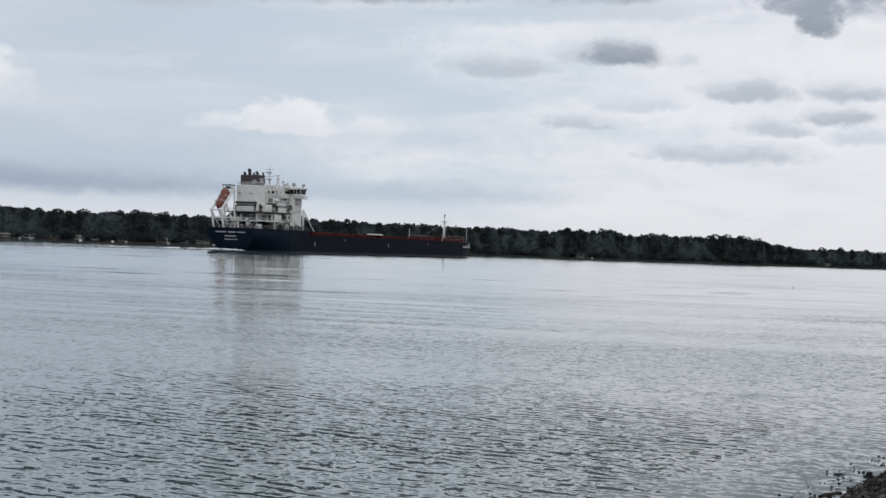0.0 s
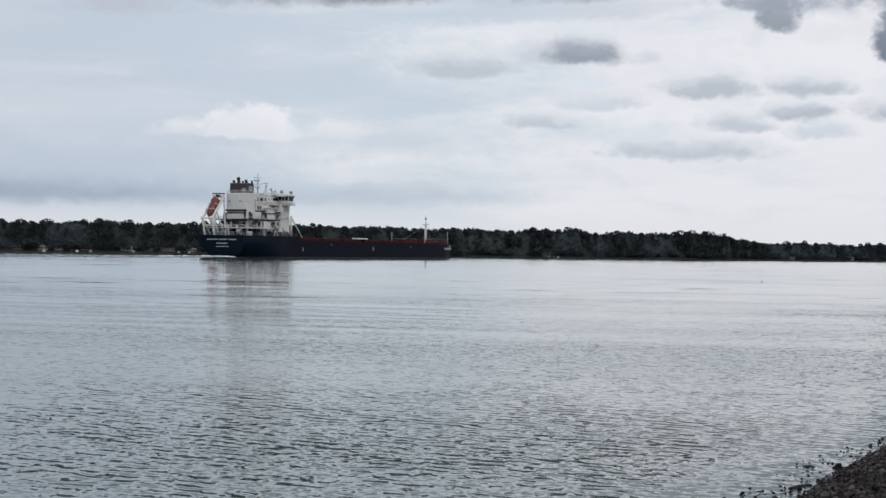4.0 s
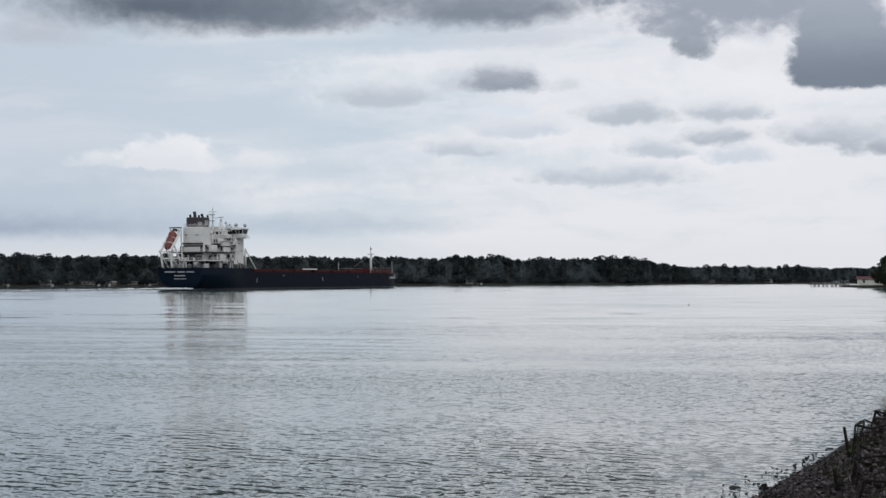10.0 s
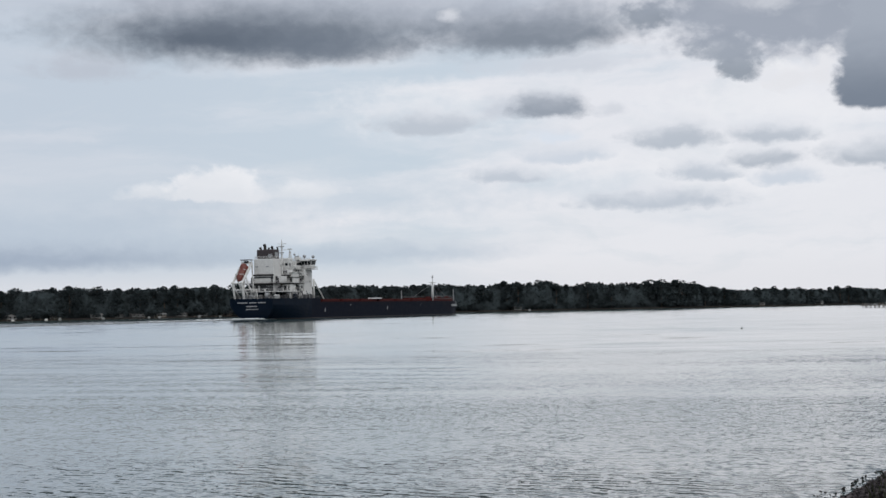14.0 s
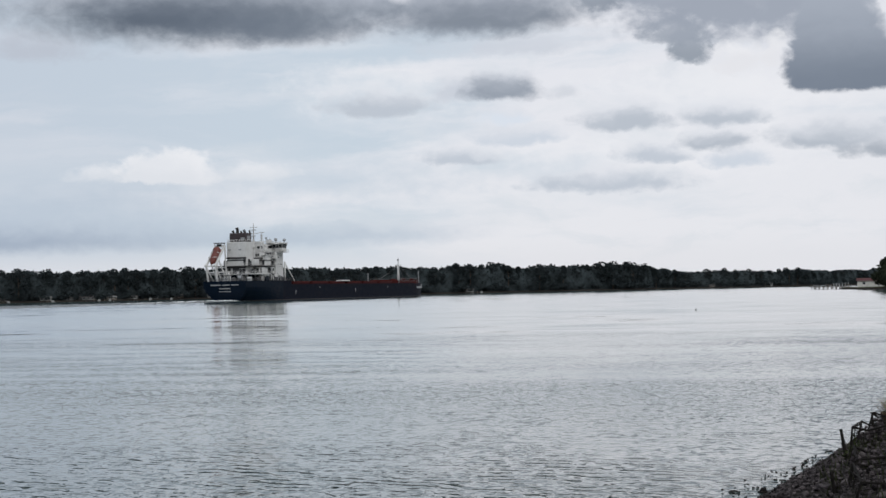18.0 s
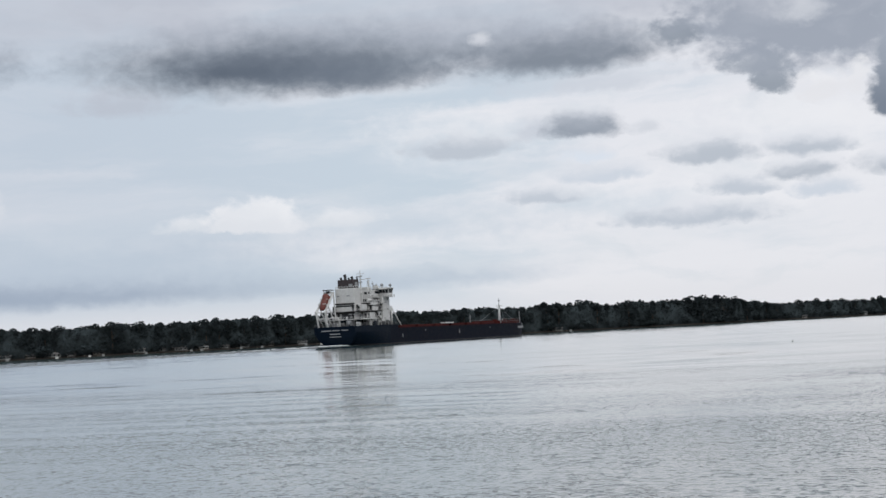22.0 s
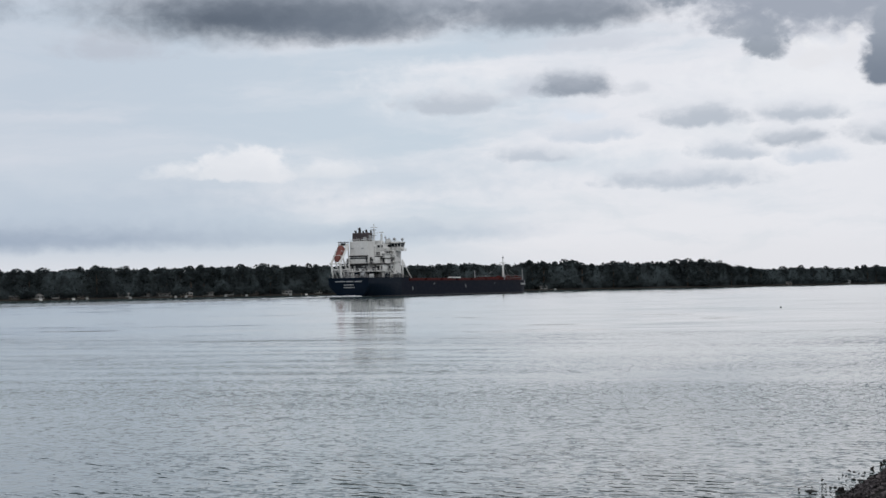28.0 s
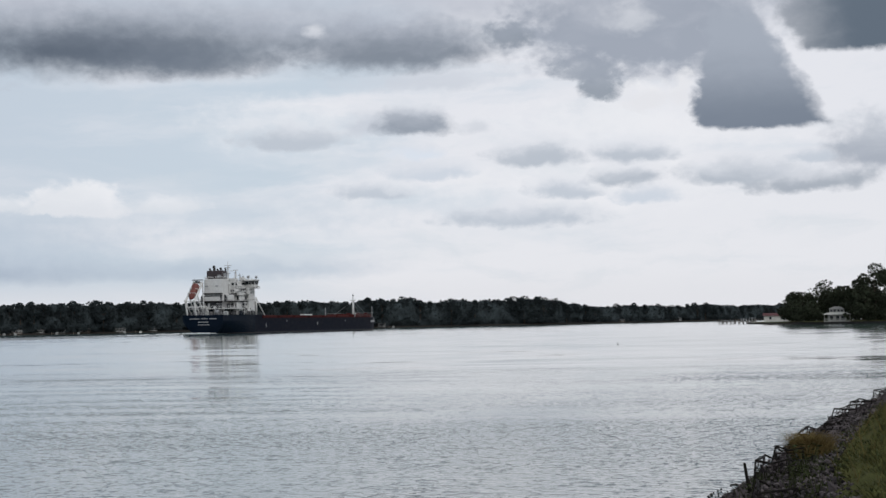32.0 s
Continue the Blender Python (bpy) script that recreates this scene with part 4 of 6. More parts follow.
        part("exhaust_pipe", bm, SOOT_SHADE, fun, "sooty exhaust pipe")
    bm = bmesh.new()
    rail(bm, [(5.4, 16.6, 26.8), (5.4, 10.2, 26.8), (-4.3, 10.2, 26.8), (-4.3, 16.6, 26.8)], 1.1, 1.6, .05)
    part("casing_railing", bm, WHITE, cas)
    # bridge
    br = house("bridge_house", -6.4, 6.4, 27.5, 37.5, 22.6, 25.9, label="white wheelhouse with a dark band of windows")
    part("window_band", new_box(-6.48, 6.48, 29, 37.6, 24.2, 25.3, bevel=.03), GLASS, br, "dark wheelhouse window band")
    for x in np.arange(-5.6, 5.7, 1.6):
        part("window_band", new_box(x - .6, x + .6, 27.42, 27.55, 24.2, 25.3, bevel=.02), GLASS, br)
    wing = part("bridge_wing", new_box(-11.9, 11.9, 32.6, 36.6, 22.6, 23.8, bevel=.15), WHITE, ship, "white bridge wing across the ship")
    for s in (-1, 1):
        x0, x1 = sorted((s * 6.6, s * 12.0))
        bm = bmesh.new()
        box(bm, x0 + .4, x1 - .4, 32.8, 36.4, 23.6, 26.2)
        for v in bm.verts:
            if v.co.z > 26:
                v.co.x += math.copysign(.4, v.co.x - (x0 + x1) / 2)
                v.co.y += math.copysign(.5, v.co.y - 34.6)
        cab = part("wing_cab", bm, GLASS, wing, "glazed bridge wing cab")
        part("cab_roof", new_box(x0 - .4, x1 + .3, 31.7, 37.3, 26.2, 26.8, bevel=.1), WHITE, cab, "white flat cab roof")
        bm = bmesh.new()
        for x in np.linspace(x0 + .4, x1 - .4, 4):
            dx = math.copysign(.4, x - (x0 + x1) / 2) if x in (x0 + .4, x1 - .4) else 0
            for y, dy in ((32.8, -.5), (36.4, .5)):
                rod(bm, (x, y - .03, 23.6), (x + dx, y + dy, 26.2), .13, sides=4)
        box(bm, x0 + .3, x1 - .3, 32.6, 36.6, 23.6, 24.3)
        part("cab_mullions", bm, WHITE, cab)
        bm = bmesh.new()
        loft(bm, [[Vector((s * 7, y, 20.4)) for y in (33.4, 36.0)] + [Vector((s * 7.6, y, 20.4)) for y in (36.0, 33.4)], [Vector((s * 7, y, 22.4)) for y in (33.2, 36.2)] + [Vector((s * 9.8, y, 22.4)) for y in (36.2, 33.2)]])
        part("wing_bracket", bm, WHITE, wing)
        bm = bmesh.new()
        rail(bm, [(s * 12.9, 36.6, 22.4), (s * 12.9, 31.6, 22.4), (s * 9, 31.6, 22.4)], 1.1, 1.4, .07)
        box(bm, min(s * 9, s * 13.0), max(s * 9, s * 13.0), 31.5, 36.7, 22.2, 22.4)
        part("wing_walkway", bm, WHITE, wing)
    part("bridge_roof", new_box(-11.2, 11.2, 30.5, 37.6, 26.0, 26.35, bevel=.06), WHITE, br, "white bridge roof")
    # dome, radars, search lights on the bridge roof
    for x, y, z, r in ((8.2, 33, 27.7, .8), (4.6, 31.5, 27.5, .6), (11.6, 35, 27.5, .75)):
        bm = new_rod((x, y, 26.7), (x, y, z), .16, sides=6)
        blob(bm, (x, y, z + r * .6), (r, r, r), 3, 2, 0)
        part("antenna_dome", bm, STEEL, br, "grey antenna dome", smooth=True)
    # main mast
    bm = new_rod((-.2, 27.3, 25.4), (-.2, 27.3, 35.9), .42, .16, 8)
    mast = part("main_mast", bm, WHITE, ship, "white main mast with yards and radar")
    # clutter of the monkey island
    for x0, x1, y0, y1, z0, z1 in ((-3.4, 1.6, 29.5, 34, 26.35, 27.6), (3.2, 5.6, 23.2, 26.4, 25.6, 27.2), (-3, -.6, 23, 26, 25.6, 27.0), (5.2, 7.2, 29.2, 31.4, 26.35, 27.9)):
        part("roof_locker", new_box(x0, x1, y0, y1, z0, z1, bevel=.1), WHITE, br)
    bm = bmesh.new()
    for x, y in ((4.2, 25.2), (5.4, 25.2), (4.2, 26.4), (5.4, 26.4)):
        rod(bm, (x, y, 27.0), (4.8, 25.8, 31.2), .1, sides=4)
    for k in (.25, .5, .75):
        q = .6 * (1 - k)
        box(bm, 4.8 - q, 4.8 + q, 25.8 - q, 25.8 + q, 27 + 4.2 * k - .05, 27 + 4.2 * k + .05)
    box(bm, 3.6, 6.0, 25.5, 26.1, 31.2, 31.6)
    part("lattice_mast", bm, WHITE, ship, "small white lattice radar mast")
    bm = bmesh.new()
    rail(bm, [(8.4, 37.5, 26.35), (8.4, 30.6, 26.35), (-8.4, 30.6, 26.35), (-8.4, 37.5, 26.35)], 1.1, 1.5, .05)
    part("roof_railing", bm, WHITE, br)
    for z, w in ((34.0, 2.1), (31.2, 2.6)):
        part("yard", new_rod((-.2 - w, 27.3, z), (-.2 + w, 27.3, z), .14, sides=6), WHITE, mast)
    for z, y in ((32.6, 26.6), (29.8, 26.6)):
        part("radar_scanner", new_box(-1.8, 1.4, y - .2, y + .2, z, z + .35, bevel=.06), STEEL, mast)
        part("radar_platform", new_box(-1.0, .6, 26.2, 27.3, z - .45, z - .3), WHITE, mast)
    for x, y, h in ((-2.5, 26, 31.6), (3.6, 28, 31.4), (4.8, 30, 30.2), (6.2, 31, 29.4), (-5, 31, 30), (-1, 24.5, 30.4)):
        a = part("whip_aerial", new_rod((x, y, 22.6), (x, y, h), .12, .06, 5), STEEL, ship)
        part("aerial_lamp", new_box(x - .4, x + .4, y - .4, y + .4, h - 1.6, h - .9, bevel=.1), STEEL, a)
    # after house under the mast with dark windows
    ah = house("chart_house", -4.0, 6.2, 22.4, 27.6, 22.6, 25.6, label="white after bridge house")
    ports(ah, 22.4, (-2.6, 0.2, 2.6, 4.9), 23.9, 1.3, 1.1, axis="y")
    ports(ah, 6.2, (23.6, 25.6), 23.9, 1.3, 1.1)
    # tiers stepping up to starboard between the casing and the bridge
    tower = house("stair_tower", 6.4, 9.4, 30.6, 37.8, POOP, 22.6, label="plain white stair tower below the bridge wing")
    for y, z in ((32.4, 12.0), (35.6, 16.4), (33.2, 19.6)):
        part("tower_scuttle", new_box(9.36, 9.44, y - .3, y + .3, z, z + .6, bevel=.02), GLASS, tower)
    cuddy = house("machinery_house", 7.0, 10.2, 19.2, 24.6, 16.0, 20.6, label="white machinery house with a projecting roof")
    part("roof", new_box(6.4, 10.7, 18.6, 25.2, 20.6, 20.95, bevel=.05), WHITE, cuddy)
    part("opening", new_box(8.6, 9.6, 19.1, 19.3, 16.4, 18.4, bevel=.05), DARK, cuddy, "dark open doorway")
    # dark slab for the shade below the machinery house
    part("apron_shade_slab", new_box(6.6, 10.9, 18.4, 27.4, 15.5, 15.98, bevel=.04), SOOT_SHADE, cuddy, "dark strip standing for the shade under a walkway")
    fan = house("fan_house", 5.9, 8.4, 17.6, 22.2, 19.62, 22.0, label="white fan house with dark louvres")
    for x in (6.5, 7.6):
        part("louvre", new_box(x - .4, x + .4, 17.5, 17.66, 20.2, 21.5, bevel=.03), DARK, fan)
    galley = house("galley_house", 5.8, 10.0, 16.9, 21.8, 12.4, 15.4, label="white galley house on the second deck")
    for x, w in ((7.4, 1.3), (9.2, .6)):
        part("opening", new_box(x - w / 2, x + w / 2, 16.8, 16.98, 12.7, 14.8, bevel=.05), DARK, galley, "dark open doorway")
    # shade below the walkways and beside the casing, as dark plates
    for x0, x1, y, z0, z1 in ((-4.3, 5.4, 9.9, 18.2, 18.75), (-4.3, 5.4, 9.9, 14.85, 15.35), (-9.0, -5.0, 11.8, 13.0, 15.0), (5.75, 6.7, 11.3, 15.6, 19.0), (1.4, 5.2, 9.85, 12.5, 14.3)):
        part("recess", new_box(x0, x1, y, y + .2, z0, z1, bevel=.05), DARK, cas, "flat dark panel painted as shade on the casing")
    # shade under the starboard walkways, made as dark slabs
    for x0, x1, y0, y1, z in ((6.2, 10.5, 18.6, 25.0, 18.3), (5.8, 10.2, 16.6, 22.0, 15.3), (6.5, 9.6, 26.0, 30.6, 19.2)):
        part("walkway_shade", new_box(x0, x1, y0, y1, z, z + .35, bevel=.03), SOOT_SHADE, cuddy, "dark slab painted as the shade below a walkway")
    # more dark plates, for shade along the starboard side
    for y, z, w in ((25.8, 20.4, 1.2), (28.4, 16.6, 1.4), (25.4, 13.2, 1.5), (28.2, 10.0, 1.6), (22.0, 9.9, 1.4)):
        part("side_recess", new_box(9.1, 9.3, y - w / 2, y + w / 2, z, z + 1.7, bevel=.06), DARK, t1, "flat dark panel standing for shade in the side")
    for x, y, z, l in ((-3.6, 8.9, 12.4, 2.6), (2.2, 9.1, 12.4, 2.0), (9.9, 26.0, 12.4, 1.6), (9.8, 29.0, 16.0, 1.6), (8.6, 23.2, 22.6, 1.5)):
        bm = new_rod((x - l / 2, y, z + .75), (x + l / 2, y, z + .75), .5, sides=10)
        for k in (-.3, .3):
            box(bm, x + k * l - .08, x + k * l + .08, y - .5, y + .5, z, z + .5)
        part("life_raft_canister", bm, WHITE, ship, "white life raft canister in its cradle")
    for x, y, z, h in ((6.3, 16.2, 19.6, 4.6), (7.6, 22.0, 22.6, 3.6), (-5.2, 18.2, 19.6, 4.2), (6.9, 24.4, 22.6, 2.6)):
        bm = new_rod((x, y, z), (x, y, z + h), .32, sides=8)
        rod(bm, (x, y, z + h), (x, y - .6, z + h + .35), .42, .5, sides=8)
        part("vent_pipe", bm, WHITE, ship, "white goose-necked vent pipe", smooth=False)
    # white panels and stiffeners that stand before the lower decks, which are coloured as shade
    for x0, x1, z0, z1 in ((-4.2, -3.0, 9.2, 12.2), (-1.8, -1.0, 9.2, 12.2), (.4, 1.3, 9.2, 11.6), (3.3, 3.9, 9.2, 12.2), (-2.9, -1.9, 11.0, 12.2), (1.4, 3.2, 11.4, 12.2), (4.8, 5.4, 9.2, 12.0)):
        part("bulkhead_panel", new_box(x0, x1, 9.78, 9.99, z0, z1, bevel=.04), WHITE, base)
    for x0, x1, z0, z1 in ((-9.5, -8.6, 9.3, 12.3), (-6.2, -4.9, 9.3, 12.3), (5.9, 6.4, 9.3, 12.3), (7.7, 9.1, 9.3, 12.3), (6.4, 7.7, 11.6, 12.3)):
        part("bulkhead_panel", new_box(x0, x1, 16.75, 16.97, z0, z1, bevel=.04), WHITE, t1)
    for y0, y1, z0, z1 in ((17.2, 18.6, 9.3, 12.3), (19.8, 21.2, 9.3, 12.3), (23.2, 24.2, 9.3, 12.3), (26.2, 27.0, 9.3, 12.3), (21.2, 23.2, 11.3, 12.3), (29.2, 30.4, 9.3, 12.3)):
        part("bulkhead_panel", new_box(9.22, 9.4, y0, y1, z0, z1, bevel=.04), WHITE, t1)
    # bulkhead of the after mooring deck with arched openings and a rope reel
    for x, w in ((-7.6, 1.5), (-.4, 1.4), (2.3, 1.7), (7.6, 1.5)):
        part("mooring_port", new_box(x - w / 2, x + w / 2, 9.8, 10.0, POOP + .3, POOP + 2.2, bevel=.09), DARK, base_wall, "dark arched opening")
    reel = part("rope_reel", new_rod((5.6, 3.6, POOP + 1.3), (6.9, 3.6, POOP + 1.3), 1.2, sides=14), STEEL, ship, "grey rope reel on the poop")
    part("reel_core", new_rod((5.5, 3.6, POOP + 1.3), (7.0, 3.6, POOP + 1.3), .45, sides=10), DARK, reel)
    # starboard platforms, ladders and the deck crane
    for y0, y1, z, x1 in ((23.5, 30.5, 19.6, 10.4), (30.5, 38, 16.0, 9.6)):
        d = part("side_platform", new_box(8.2, x1, y0, y1, z - .3, z, bevel=.04), WHITE, ship)
        bm = bmesh.new()
        rail(bm, [(x1 - .05, y1, z), (x1 - .05, y0, z), (8.3, y0, z)], 1.1, 1.6, .05)
        part("railing", bm, WHITE, d)
    bm = bmesh.new()
    for i in range(12):
        y, z = 22.0 + i * .55, 15.6 - i * .5
        box(bm, 9.0, 10.1, y, y + .5, z - .08, z)
    for x in (9.0, 10.1):
        rod(bm, (x, 22, 15.6), (x, 28.6, 9.6), .12, sides=4)
        rod(bm, (x, 22, 16.7), (x, 28.6, 10.7), .06, sides=4)
    part("side_stair", bm, SOOT_SHADE, ship, "dark diagonal deck stair")
    for s in (-1, 1):
        part("deck_crane_post", new_rod((s * 9.2, 39.6, POOP), (s * 9.2, 39.6, 18.0), .5, .4, 10), WHITE, ship, "white crane post", smooth=True)
        bm = new_rod((s * 9.2, 39.6, 17.4), (s * 10.6, 46.5, DECK + 1.6), .32, .2, 6)
        rod(bm, (s * 9.2, 39.6, 18.0), (s * 10.6, 46.5, DECK + 1.9), .08, sides=4)
        part("crane_boom", bm, WHITE, ship, "white lowered crane boom")
    # port store and locker beside the casing, greyed as shade, and dark gear under the walkways
    st = house("port_store", -9.0, -4.7, 12.0, 18.5, 12.4, 15.4, SHADED, "store beside the casing, greyed as shade")
    part("opening", new_box(-8.2, -6.4, 11.9, 12.05, 12.6, 14.8, bevel=.03), DARK, st)
    st = house("port_locker", -8.0, -4.8, 13.0, 18.5, 16.0, 18.6, SHADED, "locker beside the casing, greyed as shade")
    part("opening", new_box(-7.2, -5.4, 12.9, 13.05, 16.2, 18.2, bevel=.03), DARK, st)
    for x, y, z, w, h, d in ((-9.4, 3.2, POOP, .9, 1.7, .8), (-6.0, 7.6, POOP, 1.3, 2.3, .8), (-.6, 8.8, POOP, 1.5, 2.5, .7), (3.6, 8.6, POOP, 1.2, 2.9, .8), (6.9, 10.5, POOP, 1.0, 2.6, .9), (8.9, 15, POOP, .8, 2.2, 1.2), (10.2, 20.5, POOP, .6, 1.9, 1.3), (10.4, 27, POOP, .6, 1.6, 1.0), (10.2, 33.6, POOP, .7, 2.1, .9), (9.2, 26.6, 19.6, .6, 1.4, 1.1), (3.6, 8.0, 12.4, 1.3, 2.0, .7), (0.8, 8.4, 12.4, .7, 1.5, .5), (7.2, 13, 12.4, .8, 2.0, .7), (-7.0, 9.6, 12.4, .9, 1.6, .6), (9.0, 21.2, 12.4, .7, 2.2, 1.0)):
        part("deck_gear", new_box(x - w, x + w, y - d, y + d, z, z + h, bevel=.15, top=(.85, .9)), (DARK, SOOT_SHADE, DARK, HULL)[int(abs(x * 3 + y)) % 4], ship, "dark painted deck gear")
    for t, x, z in ((t1, 9.2, 9.6), (t2, 8.6, 12.9), (t3, 8.2, 16.5), (t4, 7.4, 19.9)):
        for y in ((25.4, 31.0), (29.6,), (36.4,), (27.0, 33.5))[(t1, t2, t3, t4).index(t)]:
            part("side_door", new_box(x - .05, x + .07, y - .55, y + .55, z, z + 2.0, bevel=.02), DARK, t, "dark side door")
    # mooring gear on the poop
    rng = random.Random(5)
    for x, y in ((-6.5, 5.5), (-2.2, 4.5), (2.0, 5.0), (5.8, 4.2), (8.6, 7.5), (9.4, 12), (-9, 12), (9.8, 22), (10, 29), (9.9, 35)):
        w = rng.uniform(.7, 1.3)
        bm = new_box(x - w, x + w, y - .7, y + .7, POOP, POOP + .4, bevel=.05)
        rod(bm, (x - w, y, POOP + 1.0), (x + w, y, POOP + 1.0), .55 + rng.uniform(0, .3), sides=10)
        part("mooring_winch", bm, (SHADED, CREAM, STEEL)[rng.randrange(3)] if x < 9 else DARK, ship, "mooring winch")
    for x, y, z in ((-1.2, 7.2, 12.0), (2.8, 7.6, 12.6), (-5.4, 8.6, 13.4), (6.6, 9, 11.6)):
        bm = new_rod((x, y, POOP), (x, y, z), .3, sides=8)
        rod(bm, (x, y, z), (x, y - .7, z + .3), .48, .55, sides=8)
        part("cowl_ventilator", bm, WHITE, ship, "white cowl ventilator")
    # frames and fairleads that stand pale against the deckhouse, which is greyed as shade
    for x, y, w, h in ((-2.6, 3.6, 1.0, 2.8), (1.0, 2.6, .8, 2.2), (4.2, 6.4, 1.1, 3.0), (7.4, 3.4, .8, 2.0), (9.6, 17, .7, 2.6), (10.2, 25.5, .7, 2.3), (10.3, 32.2, .7, 2.4)):
        bm = bmesh.new()
        for k in (-w, w):
            rod(bm, (x + k, y, POOP), (x + k * .8, y, POOP + h), .16, sides=6)
        rod(bm, (x - w * .8, y, POOP + h), (x + w * .8, y, POOP + h), .16, sides=6)
        rod(bm, (x - w, y, POOP + .2), (x + w * .8, y, POOP + h), .09, sides=5)
        part("deck_frame", bm, (WHITE, SHADED, STEEL)[int(x * 7 + y) % 3], ship, "tubular deck frame")
    for x, y, z, w, h in ((2.0, 9.82, 12.7, 1.5, 1.9), (4.4, 9.82, 12.7, 1.5, 1.9)):
        part("opening", new_box(x - w / 2, x + w / 2, 9.78, 9.95, z, z + h, bevel=.3), DARK, cas, "dark rounded opening")
    part("ensign_staff", new_rod((0, .6, POOP), (0, -.4, POOP + 5.2), .09, .05, 5), WHITE, ship)
    # free-fall lifeboat on its davit, to port of the casing
    dav = part("lifeboat_davit", davit_mesh(), WHITE, ship, "white sloping lifeboat davit frame")
    boat = part("lifeboat", lifeboat_mesh(), ORANGE, ship, "orange enclosed free-fall lifeboat", smooth=True)
    bm = bmesh.new()
    for s in (-1, 1):
        for y in (5.6, 7.8):
            rod(bm, (-6.2 + s * 1.9, y, 26.2), (-6.2 + s * 1.9, y, 23.6), .2, sides=5)
    box(bm, -8.2, -4.2, 5.4, 8.0, 24.6, 24.85, bevel=.05)
    head = part("davit_head", bm, WHITE, dav)
    part("head_roof", new_box(-8.5, -3.9, 5.2, 8.2, 26.2, 26.55, bevel=.08), SOOT_SHADE, head, "dark cover over the davit winch")
    part("winch", new_box(-7.4, -5.2, 6.2, 7.6, 24.85, 25.9, bevel=.2), DARK, head)
    bm = bmesh.new()
    for k in (.3, .62):
        c = Vector((-6.7, 0.4, 16.9)).lerp(Vector((-6.1, 6.2, 23.6)), k)
        for s in (-1, 1):
            rod(bm, c + Vector((s * 2.0, -1.3, 1.1)), c + Vector((s * 2.0, .9, -.9)), .16, sides=5)
        rod(bm, c + Vector((-2.0, -1.3, 1.1)), c + Vector((2.0, -1.3, 1.1)), .14, sides=5)
    part("lashing", bm, WHITE, boat, "white lashing frame")
    return ship


def davit_mesh():
    """Two heavy A-shaped arms with cross beams that carry the boat on a slope."""
    bm = bmesh.new()
    for x in (-8.6, -3.9):
        for a, b, r in (((x, 7.4, 25.2), (x - .5, -0.4, 16.0), .5), ((x - .5, -0.4, 16.0), (x - .5, 1.4, POOP), .44), ((x, 7.4, 25.2), (x, 8.6, POOP), .36), ((x - .35, 2.4, 19.2), (x + .1, 8.2, POOP), .3), ((x - .5, 0.6, 13.0), (x, 8.3, 13.4), .24), ((x - .5, -.2, 15.6), (x - .2, 5.2, POOP), .3)):
            rod(bm, a, b, r, sides=8)
    for a, b in (((-8.6, 7.4, 25.2), (-3.9, 7.4, 25.2)), ((-9.1, -0.4, 16.0), (-4.4, -0.4, 16.0)), ((-9.1, 0.6, 13.0), (-4.4, 0.6, 13.0)), ((-9, 2.4, 19.0), (-4.3, 2.4, 19.0))):
        rod(bm, a, b, .28, sides=6)
    for x in (-9.1, -4.4):
        blob(bm, (x, -.5, 16.1), (.75, .75, .75), 3, 2, 0)
    return bm


def lifeboat_mesh():
    """A closed hull, blunt at both ends, sloping down aft, with a raised steering cupola."""
    bm = bmesh.new()
    a, b = Vector((-6.7, 0.4, 16.9)), Vector((-6.1, 6.2, 23.6))
    axis = (b - a).normalized()
    side = Vector((1, 0, 0))
    up = side.cross(axis)
    rings = []
    for k, r, lift in ((0, .35, 0), (.06, 1.0, 0), (.2, 1.6, .05), (.45, 1.9, .1), (.7, 1.9, .3), (.8, 1.85, 1.0), (.92, 1.6, 1.0), (.97, 1.2, .5), (1, .7, .3)):
        c = a.lerp(b, k)
        rings.append([c + side * (r * math.cos(w)) + up * (r * (1.05 if math.sin(w) > 0 else .8) * math.sin(w) + lift * (math.sin(w) > .3)) for w in (2 * math.pi * i / 12 for i in range(12))])
    loft(bm, rings)
    bmesh.ops.recalc_face_normals(bm, faces=bm.faces)
    return bm


ship = build_ship()


